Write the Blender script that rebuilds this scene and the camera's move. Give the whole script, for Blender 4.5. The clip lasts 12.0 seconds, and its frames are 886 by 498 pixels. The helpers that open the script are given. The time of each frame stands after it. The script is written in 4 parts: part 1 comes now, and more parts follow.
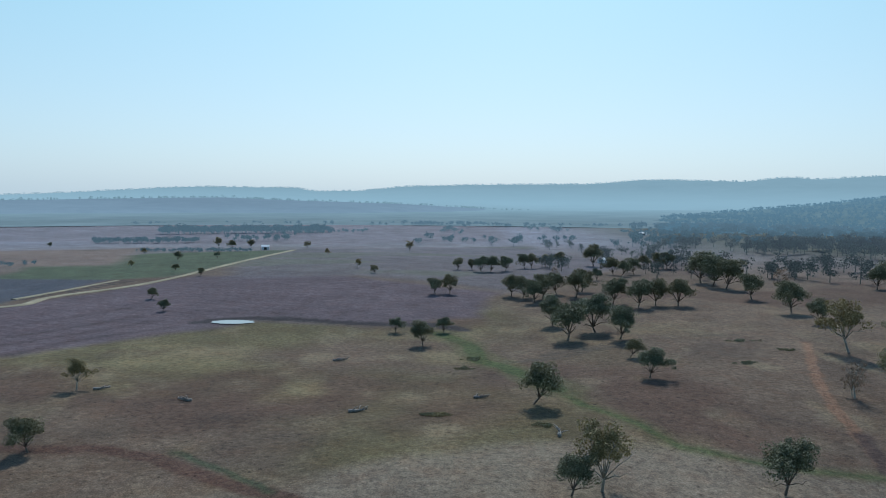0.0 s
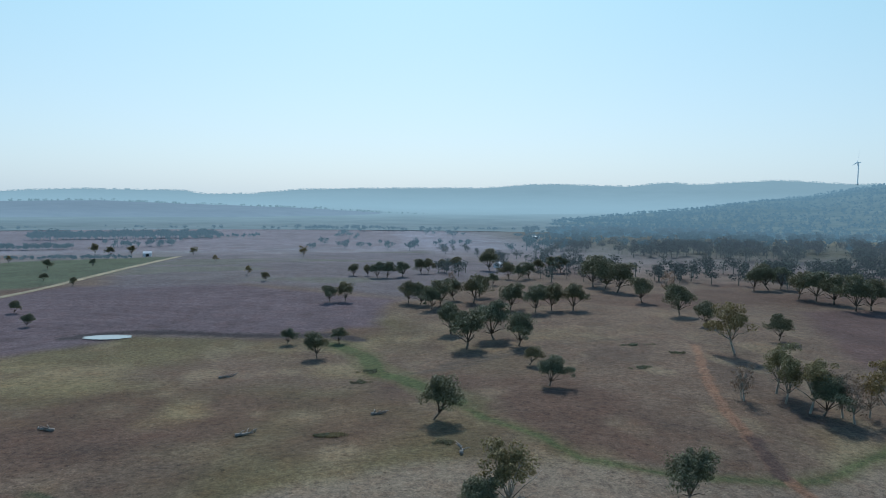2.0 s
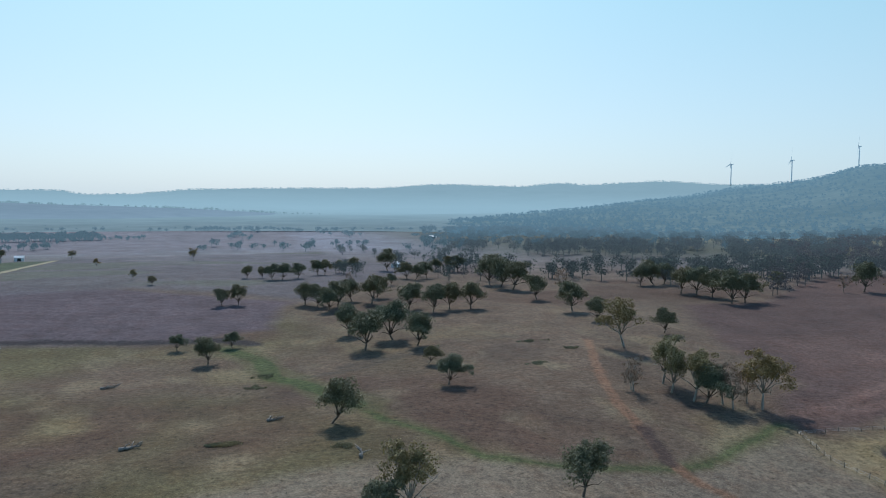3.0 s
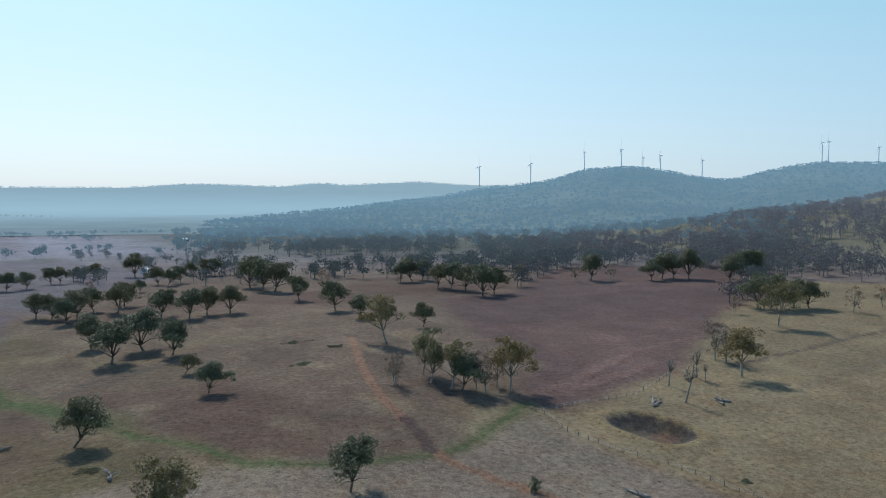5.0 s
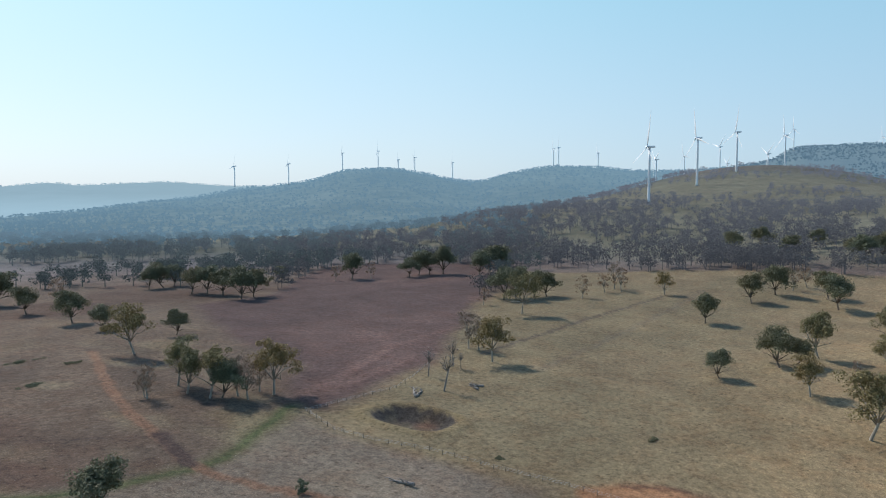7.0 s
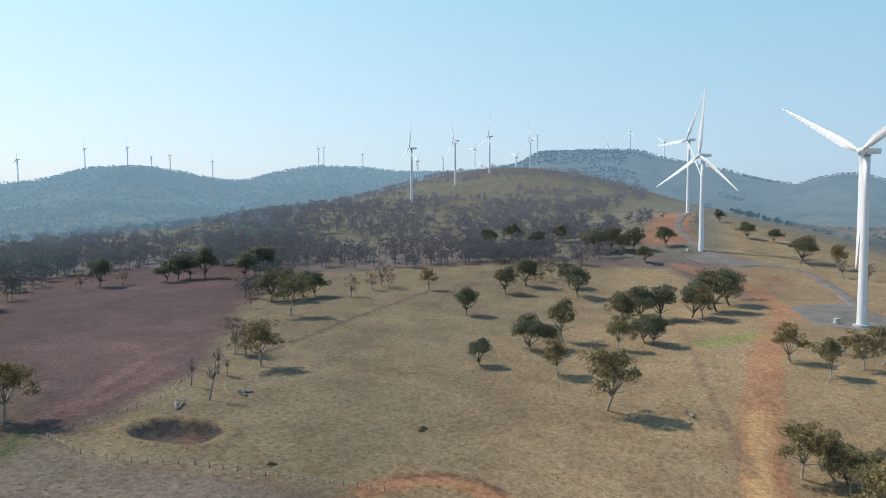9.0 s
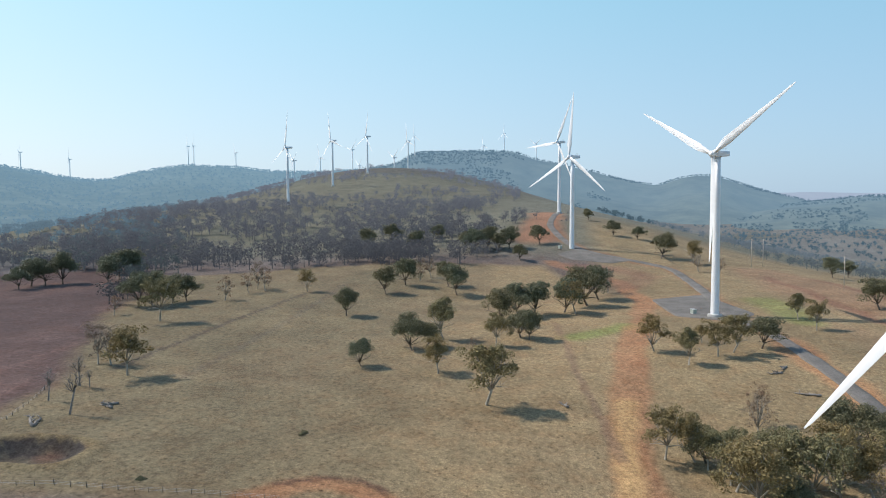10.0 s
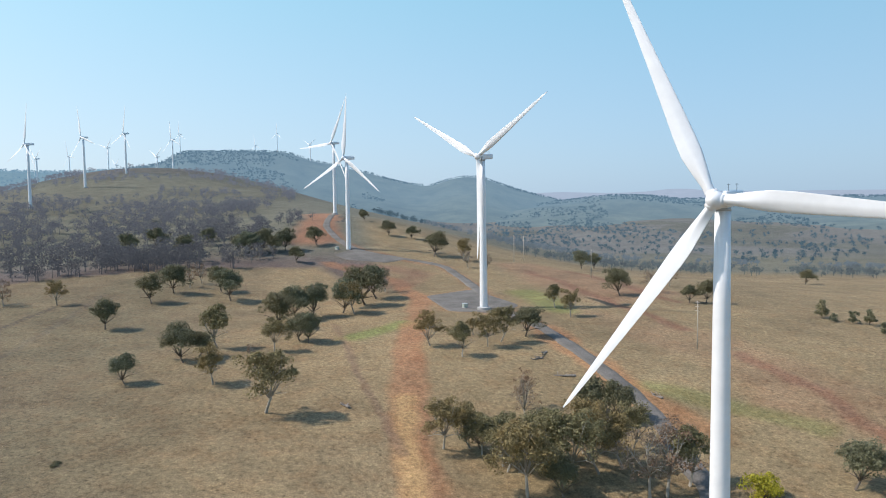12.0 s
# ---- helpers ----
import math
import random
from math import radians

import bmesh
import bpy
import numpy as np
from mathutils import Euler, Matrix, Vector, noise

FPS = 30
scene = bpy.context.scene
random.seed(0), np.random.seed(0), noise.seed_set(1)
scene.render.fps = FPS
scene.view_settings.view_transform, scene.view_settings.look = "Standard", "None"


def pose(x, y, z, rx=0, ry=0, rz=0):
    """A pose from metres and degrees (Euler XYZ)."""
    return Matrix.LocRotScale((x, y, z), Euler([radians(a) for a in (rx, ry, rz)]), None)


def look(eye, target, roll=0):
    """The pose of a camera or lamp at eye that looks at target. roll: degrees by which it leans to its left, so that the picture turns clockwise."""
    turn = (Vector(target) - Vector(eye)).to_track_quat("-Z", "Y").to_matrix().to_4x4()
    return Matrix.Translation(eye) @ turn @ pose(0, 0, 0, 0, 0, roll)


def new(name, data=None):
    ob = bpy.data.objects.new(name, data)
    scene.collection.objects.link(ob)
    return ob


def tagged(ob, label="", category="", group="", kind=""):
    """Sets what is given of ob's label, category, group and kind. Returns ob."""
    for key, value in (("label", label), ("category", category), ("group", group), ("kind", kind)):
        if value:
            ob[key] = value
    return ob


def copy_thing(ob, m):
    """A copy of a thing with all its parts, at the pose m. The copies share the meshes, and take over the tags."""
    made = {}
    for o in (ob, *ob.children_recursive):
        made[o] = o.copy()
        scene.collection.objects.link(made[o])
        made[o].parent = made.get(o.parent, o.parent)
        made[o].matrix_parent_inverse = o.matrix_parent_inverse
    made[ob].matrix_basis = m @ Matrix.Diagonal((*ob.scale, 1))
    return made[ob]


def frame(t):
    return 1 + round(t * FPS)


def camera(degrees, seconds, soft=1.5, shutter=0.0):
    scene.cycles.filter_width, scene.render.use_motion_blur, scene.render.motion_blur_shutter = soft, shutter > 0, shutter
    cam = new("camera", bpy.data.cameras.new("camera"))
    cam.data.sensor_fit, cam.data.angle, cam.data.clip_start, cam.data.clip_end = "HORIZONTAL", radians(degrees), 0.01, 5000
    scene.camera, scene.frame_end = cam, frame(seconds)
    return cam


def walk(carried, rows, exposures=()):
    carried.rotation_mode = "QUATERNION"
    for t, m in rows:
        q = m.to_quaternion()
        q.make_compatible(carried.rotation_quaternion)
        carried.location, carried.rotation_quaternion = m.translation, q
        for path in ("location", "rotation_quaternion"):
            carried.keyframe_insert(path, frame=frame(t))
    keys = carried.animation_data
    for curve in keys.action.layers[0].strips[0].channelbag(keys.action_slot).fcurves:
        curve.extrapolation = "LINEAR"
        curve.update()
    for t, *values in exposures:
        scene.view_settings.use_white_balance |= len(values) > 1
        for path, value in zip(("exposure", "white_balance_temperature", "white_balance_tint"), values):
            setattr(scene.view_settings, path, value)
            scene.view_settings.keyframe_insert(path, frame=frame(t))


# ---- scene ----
cam = camera(62.93, 12.0, soft=1.0)
PATH = [
    (0.0, pose(-0.55, -11.57, 60.33, 85.66, -0.52, -0.15)),
    (0.5, pose(-0.93, -8.53, 60.58, 85.68, -0.57, -0.76)),
    (1.0, pose(-0.82, -5.70, 60.92, 85.81, -0.64, -1.08)),
    (1.5, pose(-0.49, -3.31, 61.15, 85.94, -0.69, -4.08)),
    (2.0, pose(-0.30, -1.58, 61.14, 86.02, -0.72, -8.40)),
    (2.5, pose(-0.16, -0.43, 61.05, 86.12, -0.71, -12.58)),
    (3.0, pose(0.03, 0.21, 60.81, 86.13, -0.62, -16.52)),
    (5.0, pose(-0.16, -0.38, 60.66, 86.32, -0.46, -35.25)),
    (5.5, pose(-0.09, -0.21, 60.62, 86.38, -0.45, -40.16)),
    (6.0, pose(-0.06, -0.06, 60.43, 86.42, -0.36, -45.00)),
    (6.5, pose(-0.04, 0.03, 60.20, 86.45, -0.25, -49.59)),
    (7.0, pose(-0.00, 0.00, 60.00, 86.48, -0.17, -54.10)),
    (9.0, pose(0.86, 0.90, 59.32, 86.52, 0.06, -72.42)),
    (9.5, pose(0.94, 1.07, 59.09, 86.51, 0.14, -77.20)),
    (10.0, pose(1.16, 1.17, 58.94, 86.52, 0.23, -82.00)),
    (10.5, pose(1.46, 1.20, 58.87, 86.51, 0.33, -86.70)),
    (11.0, pose(1.76, 1.13, 58.82, 86.49, 0.43, -91.16)),
    (11.5, pose(1.95, 1.14, 58.87, 86.48, 0.58, -95.67)),
    (12.0, pose(2.07, 1.18, 58.92, 86.45, 0.76, -99.58)),
]
walk(cam, PATH, exposures=[(0.0, -0.18, 5900, 6), (3.0, -0.12, 6050, 8), (5.5, 0.0, 6300, 11), (7.0, 0.08, 6450, 13), (9.5, 0.24, 6650, 14), (12.0, 0.3, 6600, 15)])

# ---- daylight: hazy sky and one sun to the north ----
SUN_BEARING, SUN_HEIGHT = 6.0, 47.0
world = bpy.data.worlds.new("hazy_sky")
scene.world = world
world.use_nodes = True
wn, wl = world.node_tree.nodes, world.node_tree.links
wn.clear()
sky = wn.new("ShaderNodeTexSky")
sky.sky_type, sky.sun_disc = "NISHITA", False
sky.sun_elevation, sky.sun_rotation = radians(SUN_HEIGHT), radians(SUN_BEARING)
sky.altitude, sky.air_density, sky.dust_density, sky.ozone_density = 500, 1.0, 3.0, 2.0
coords = wn.new("ShaderNodeTexCoord")
split = wn.new("ShaderNodeSeparateXYZ")
wl.new(coords.outputs["Generated"], split.inputs[0])
ramp = wn.new("ShaderNodeValToRGB")
wl.new(split.outputs["Z"], ramp.inputs[0])
ramp.color_ramp.elements[0].position, ramp.color_ramp.elements[0].color = 0.0, (6.3, 7.8, 8.8, 1)
ramp.color_ramp.elements[1].position, ramp.color_ramp.elements[1].color = 0.9, (1.4, 2.7, 5.4, 1)
mid = ramp.color_ramp.elements.new(0.28)
mid.color = (4.0, 7.4, 8.6, 1)
blend = wn.new("ShaderNodeMixRGB")
blend.inputs[0].default_value = 0.66
wl.new(sky.outputs[0], blend.inputs[1])
wl.new(ramp.outputs[0], blend.inputs[2])
# the haze is brighter towards the sun
glare = wn.new("ShaderNodeMath")
glare.operation = "MULTIPLY_ADD"
wl.new(split.outputs["Y"], glare.inputs[0])
glare.inputs[1].default_value, glare.inputs[2].default_value = 0.020, 0.101
away = wn.new("ShaderNodeMapRange")
wl.new(split.outputs["Y"], away.inputs["Value"])
for key, v in (("From Min", 0.6), ("From Max", -0.5), ("To Min", 0.0), ("To Max", 1.0)):
    away.inputs[key].default_value = v
deep = wn.new("ShaderNodeMixRGB")
deep.blend_type = "MULTIPLY"
wl.new(away.outputs[0], deep.inputs[0])
wl.new(blend.outputs[0], deep.inputs[1])
deep.inputs[2].default_value = (0.79, 0.92, 1.04, 1)
back = wn.new("ShaderNodeBackground")
wl.new(glare.outputs[0], back.inputs["Strength"])
wl.new(deep.outputs[0], back.inputs["Color"])
wl.new(back.outputs[0], wn.new("ShaderNodeOutputWorld").inputs["Surface"])

sun = new("sun", bpy.data.lights.new("sun", "SUN"))
sun.data.energy, sun.data.angle, sun.data.color = 3.4, radians(0.6), (1.0, 0.94, 0.85)
_b, _h = radians(SUN_BEARING), radians(SUN_HEIGHT)
sun.matrix_world = look((0, 0, 500), (-math.sin(_b) * math.cos(_h) * 100, -math.cos(_b) * math.cos(_h) * 100, 500 - math.sin(_h) * 100))


# ---- materials ----
def material(name, rough=0.8, metal=0.0, sheen=0.0, sheen_colour=(0.6, 0.75, 0.9), spec=0.3):
    m = bpy.data.materials.new(name)
    m.use_nodes = True
    b = m.node_tree.nodes["Principled BSDF"]
    b.inputs["Roughness"].default_value, b.inputs["Metallic"].default_value = rough, metal
    b.inputs["Specular IOR Level"].default_value = spec
    b.inputs["Sheen Weight"].default_value = sheen
    b.inputs["Sheen Roughness"].default_value = 0.45
    b.inputs["Sheen Tint"].default_value = (*sheen_colour, 1)
    return m, m.node_tree.nodes, m.node_tree.links, b


def noise_node(n, l, scale, detail=4.0, rough=0.6, source="Object"):
    tc = n.new("ShaderNodeTexCoord")
    t = n.new("ShaderNodeTexNoise")
    t.inputs["Scale"].default_value, t.inputs["Detail"].default_value, t.inputs["Roughness"].default_value = scale, detail, rough
    l.new(tc.outputs[source], t.inputs["Vector"])
    return t.outputs["Fac"]


def spread(n, l, value, low, high, a=0.3, b=0.7):
    r = n.new("ShaderNodeMapRange")
    l.new(value, r.inputs["Value"])
    for key, v in (("From Min", a), ("From Max", b), ("To Min", low), ("To Max", high)):
        r.inputs[key].default_value = v
    return r.outputs[0]


def scaled(n, l, colour, value):
    """colour times a grey value."""
    m = n.new("ShaderNodeVectorMath")
    m.operation = "SCALE"
    if isinstance(colour, tuple):
        m.inputs[0].default_value = colour[:3]
    else:
        l.new(colour, m.inputs[0])
    l.new(value, m.inputs["Scale"])
    return m.outputs[0]


def times(n, l, a, b):
    m = n.new("ShaderNodeMath")
    m.operation = "MULTIPLY"
    l.new(a, m.inputs[0])
    l.new(b, m.inputs[1])
    return m.outputs[0]


def bump(n, l, b, value, strength, distance):
    k = n.new("ShaderNodeBump")
    k.inputs["Strength"].default_value, k.inputs["Distance"].default_value = strength, distance
    l.new(value, k.inputs["Height"])
    l.new(k.outputs[0], b.inputs["Normal"])


def mottled(name, colour, scale, low=0.7, high=1.25, rough=0.8, metal=0.0, relief=0.0, spec=0.3, coarse=0.0, sheen=0.0):
    """One colour with grain at two scales."""
    m, n, l, b = material(name, rough, metal, sheen, spec=spec)
    fine = noise_node(n, l, scale)
    value = spread(n, l, fine, low, high)
    if coarse:
        value = times(n, l, value, spread(n, l, noise_node(n, l, coarse, 3), 0.75, 1.25))
    l.new(scaled(n, l, colour, value), b.inputs["Base Color"])
    if relief:
        bump(n, l, b, fine, 0.8, relief)
    return m


def ground_material():
    # faint blue sheen stands in for haze at grazing angles
    m, n, l, b = material("pasture_and_soil", 0.95, sheen=0.05, sheen_colour=(0.62, 0.66, 0.85), spec=0.08)
    cover = n.new("ShaderNodeAttribute")
    cover.attribute_name = "cover"
    tufts = noise_node(n, l, 0.55, 6, 0.72)
    patch = noise_node(n, l, 0.045, 5, 0.6)
    wide = noise_node(n, l, 0.009, 4, 0.55)
    value = times(n, l, times(n, l, spread(n, l, tufts, 0.55, 1.45), spread(n, l, noise_node(n, l, 2.3, 3, 0.6), 0.65, 1.35)), spread(n, l, patch, 0.8, 1.2))
    value = times(n, l, value, spread(n, l, wide, 0.86, 1.14))
    base = scaled(n, l, cover.outputs["Color"], value)
    # dry straw against bare reddish earth
    straw = n.new("ShaderNodeMixRGB")
    straw.blend_type = "MULTIPLY"
    l.new(spread(n, l, noise_node(n, l, 0.11, 6, 0.7), 0.0, 0.55, 0.45, 0.7), straw.inputs[0])
    l.new(base, straw.inputs[1])
    straw.inputs[2].default_value = (0.92, 0.72, 0.62, 1)
    # scattered dark stones and dung, dry tussocks
    specks = n.new("ShaderNodeTexVoronoi")
    specks.inputs["Scale"].default_value = 0.33
    tc = n.new("ShaderNodeTexCoord")
    l.new(tc.outputs["Object"], specks.inputs["Vector"])
    dark = n.new("ShaderNodeMixRGB")
    dark.blend_type = "MULTIPLY"
    dots = times(n, l, spread(n, l, specks.outputs["Distance"], 1.0, 0.0, 0.1, 0.22), spread(n, l, patch, 0.1, 0.9, 0.38, 0.58))
    l.new(dots, dark.inputs[0])
    l.new(straw.outputs[0], dark.inputs[1])
    dark.inputs[2].default_value = (0.45, 0.45, 0.42, 1)
    l.new(dark.outputs[0], b.inputs["Base Color"])
    bump(n, l, b, tufts, 0.8, 0.4)
    return m


def leaf_material(name, colour, sheen=0.0, attribute=False, through_light=0.2):
    # blue sheen lifts the dark leaves where haze would
    m, n, l, b = material(name, 0.6, 0.0, sheen, (0.55, 0.75, 0.9), spec=0.25)
    island = n.new("ShaderNodeNewGeometry")
    leafwise = spread(n, l, island.outputs["Random Per Island"], 0.7, 1.3, 0, 1)
    if attribute:
        a = n.new("ShaderNodeAttribute")
        a.attribute_name = "tint"
        col = scaled(n, l, a.outputs["Color"], leafwise)
    else:
        info = n.new("ShaderNodeObjectInfo")
        tone = n.new("ShaderNodeMixRGB")
        l.new(info.outputs["Random"], tone.inputs[0])
        tone.inputs[1].default_value = (*colour, 1)
        tone.inputs[2].default_value = (colour[0] * 1.25, colour[1] * 1.0, colour[2] * 0.85, 1)
        col = scaled(n, l, tone.outputs[0], leafwise)
    l.new(col, b.inputs["Base Color"])
    t = n.new("ShaderNodeBsdfTranslucent")
    l.new(col, t.inputs["Color"])
    mix = n.new("ShaderNodeMixShader")
    mix.inputs[0].default_value = through_light
    l.new(b.outputs[0], mix.inputs[1])
    l.new(t.outputs[0], mix.inputs[2])
    l.new(mix.outputs[0], n["Material Output"].inputs["Surface"])
    return m


def haze_glow_material(name, colour, glow, near_share, far_share, scale=0.02, grain=0.65, span=(1700, 3500), foot_glow=0.0, foot_glow_top=110.0):
    """Backdrop haze painted as glow, stronger farther off and near the foot."""
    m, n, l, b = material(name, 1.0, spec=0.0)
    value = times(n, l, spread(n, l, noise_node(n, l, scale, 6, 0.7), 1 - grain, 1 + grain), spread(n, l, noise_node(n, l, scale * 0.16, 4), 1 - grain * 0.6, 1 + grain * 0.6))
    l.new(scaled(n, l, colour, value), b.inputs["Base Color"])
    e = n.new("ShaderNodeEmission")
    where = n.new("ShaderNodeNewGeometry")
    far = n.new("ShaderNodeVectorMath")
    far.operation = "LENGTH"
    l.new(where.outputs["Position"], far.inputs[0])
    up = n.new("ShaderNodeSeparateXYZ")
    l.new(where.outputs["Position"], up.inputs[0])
    foot_gain = spread(n, l, up.outputs["Z"], 1.0 + foot_glow, 1.0, -5, foot_glow_top)
    l.new(scaled(n, l, glow, foot_gain), e.inputs["Color"])
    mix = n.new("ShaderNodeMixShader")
    l.new(times(n, l, spread(n, l, far.outputs["Value"], near_share, far_share, *span), foot_gain), mix.inputs[0])
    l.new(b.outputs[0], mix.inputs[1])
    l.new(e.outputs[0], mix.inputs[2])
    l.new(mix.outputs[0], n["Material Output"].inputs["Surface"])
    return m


GROUND = ground_material()
LEAF_DENSE = leaf_material("dark_eucalypt_leaves", (0.142, 0.155, 0.092), 0.14, through_light=0.15)
LEAF_OPEN = leaf_material("olive_eucalypt_leaves", (0.205, 0.190, 0.096), 0.10)
LEAF_SPARSE = leaf_material("dry_brown_leaves", (0.205, 0.165, 0.125))
LEAF_BUSH = leaf_material("bright_green_leaves", (0.30, 0.32, 0.035))
LEAF_WOODS = leaf_material("woodland_leaves", (0.05, 0.06, 0.04), 0.2, True)
BARK = mottled("grey_brown_bark", (0.16, 0.13, 0.105), 3.0, rough=0.9, relief=0.03)
PALE_BARK = mottled("pale_gum_bark", (0.34, 0.31, 0.26), 2.0, 0.6, 1.3, rough=0.85, relief=0.02)
DEAD_WOOD = mottled("weathered_dead_wood", (0.25, 0.225, 0.20), 2.5, 0.6, 1.4, rough=0.9, relief=0.02)
WHITE_PAINT = mottled("white_turbine_paint", (0.80, 0.81, 0.82), 0.25, 0.95, 1.04, rough=0.35, spec=0.5)
GREY_PAINT = mottled("grey_steel_paint", (0.45, 0.47, 0.48), 1.5, 0.85, 1.1, rough=0.45)
CONCRETE = mottled("grey_concrete", (0.42, 0.41, 0.39), 1.2, 0.8, 1.15, rough=0.85, relief=0.01)
GRAVEL = mottled("grey_gravel", (0.150, 0.138, 0.122), 1.4, 0.75, 1.3, rough=0.95, relief=0.04, coarse=0.08)
KIOSK_GREEN = mottled("pale_green_steel", (0.33, 0.38, 0.34), 1.0, 0.9, 1.1, rough=0.5)
DARK_METAL = mottled("dark_metal", (0.05, 0.05, 0.055), 2.0, 0.8, 1.2, rough=0.4, metal=0.6)
POLE_WOOD = mottled("grey_pole_timber", (0.42, 0.38, 0.32), 1.5, 0.8, 1.2, rough=0.9)
FENCE_WOOD = mottled("split_fence_timber", (0.17, 0.15, 0.13), 3.0, 0.7, 1.3, rough=0.9)
SHED_STEEL = mottled("white_roof_steel", (0.72, 0.73, 0.74), 0.6, 0.85, 1.1, rough=0.4)
WATER = material("still_pond_water", 0.22, spec=0.5)[0]
WATER.node_tree.nodes["Principled BSDF"].inputs["Base Color"].default_value = (0.30, 0.32, 0.31, 1)
# distant hills: the blue haze is emitted by their own surface
FAR_RIDGE = haze_glow_material("far_ridge_haze_glow", (0.10, 0.115, 0.12), (0.31, 0.475, 0.57), 0.30, 0.84, 0.006, 0.6, foot_glow=0.16)
FOOTHILL = haze_glow_material("foothill_haze_glow", (0.10, 0.11, 0.12), (0.27, 0.40, 0.52), 0.55, 0.78, 0.012, 0.5, foot_glow=0.12, foot_glow_top=30.0)
FAR_TABLELAND = haze_glow_material("far_tableland_haze_glow", (0.12, 0.12, 0.13), (0.35, 0.45, 0.58), 0.82, 0.82)
MID_RIDGE = haze_glow_material("wooded_ridge_haze_glow", (0.105, 0.105, 0.080), (0.190, 0.345, 0.455), 0.50, 0.80)
MESA = haze_glow_material("mesa_slope_haze_glow", (0.125, 0.130, 0.088), (0.175, 0.300, 0.405), 0.20, 0.70, 0.010, 0.5)


# ---- mesh tools ----
def mesh_object(name, verts, faces, mat, parent=None, smooth=False):
    """faces: an array n x 3 or n x 4."""
    verts, faces = np.asarray(verts, np.float32), np.asarray(faces, np.int32)
    me = bpy.data.meshes.new(name)
    k = faces.shape[1]
    me.vertices.add(len(verts))
    me.vertices.foreach_set("co", verts.ravel())
    me.loops.add(faces.size)
    me.loops.foreach_set("vertex_index", faces.ravel())
    me.polygons.add(len(faces))
    me.polygons.foreach_set("loop_start", np.arange(0, faces.size, k, dtype=np.int32))
    me.polygons.foreach_set("use_smooth", np.full(len(faces), smooth))
    me.update(calc_edges=True)
    me.materials.append(mat)
    ob = new(name, me)
    ob.parent = parent
    return ob


def part(name, bm, mat, parent, label="", smooth=True):
    me = bpy.data.meshes.new(name)
    for f in bm.faces:
        f.smooth = smooth
    bm.to_mesh(me)
    bm.free()
    me.materials.append(mat)
    ob = new(name, me)
    ob.parent = parent
    if label:
        tagged(ob, label)
    return ob


def thing(name, m, label, category, group=""):
    ob = new(name)
    ob.matrix_basis = m
    return tagged(ob, label, category, group)


def tube(bm, path, radii, sides=8):
    """A closed tapering tube along the points of path."""
    rings = []
    for i, p in enumerate(path):
        p = Vector(p)
        a, b = Vector(path[max(i - 1, 0)]), Vector(path[min(i + 1, len(path) - 1)])
        q = (b - a).to_track_quat("Z", "Y")
        rings.append([bm.verts.new(p + q @ Vector((math.cos(2 * math.pi * j / sides), math.sin(2 * math.pi * j / sides), 0)) * radii[i]) for j in range(sides)])
    for r, s in zip(rings, rings[1:]):
        for j in range(sides):
            bm.faces.new((r[j], r[(j + 1) % sides], s[(j + 1) % sides], s[j]))
    bm.faces.new(rings[0][::-1])
    bm.faces.new(rings[-1])


def box(bm, size, at=(0, 0, 0), bevel=0.0):
    made = bmesh.ops.create_cube(bm, size=1.0)["verts"]
    bmesh.ops.scale(bm, vec=size, verts=made)
    bmesh.ops.translate(bm, vec=at, verts=made)
    if bevel:
        edges = list({e for v in made for e in v.link_edges})
        bmesh.ops.bevel(bm, geom=edges, offset=bevel, segments=3, affect="EDGES", profile=0.5)


def lattice(ix, iy, seed):
    h = (ix * 374761393 + iy * 668265263 + seed * 974634777) & 0x7FFFFFFF
    h = ((h ^ (h >> 13)) * 1274126177) & 0x7FFFFFFF
    return ((h ^ (h >> 16)) & 0xFFFF) / 65535.0


def wavy(x, y, size, seed, octaves=3):
    """Smooth noise about 0, from -1 to 1."""
    total, amp, norm = 0.0, 1.0, 0.0
    for o in range(octaves):
        u, v = x / size, y / size
        iu, iv = np.floor(u).astype(np.int64), np.floor(v).astype(np.int64)
        fu, fv = u - iu, v - iv
        fu, fv = fu * fu * (3 - 2 * fu), fv * fv * (3 - 2 * fv)
        n = (lattice(iu, iv, seed + o) * (1 - fu) + lattice(iu + 1, iv, seed + o) * fu) * (1 - fv) + (lattice(iu, iv + 1, seed + o) * (1 - fu) + lattice(iu + 1, iv + 1, seed + o) * fu) * fv
        total, norm = total + amp * (2 * n - 1), norm + amp
        amp, size = amp * 0.5, size * 0.5
    return total / norm


# ---- the ground ----

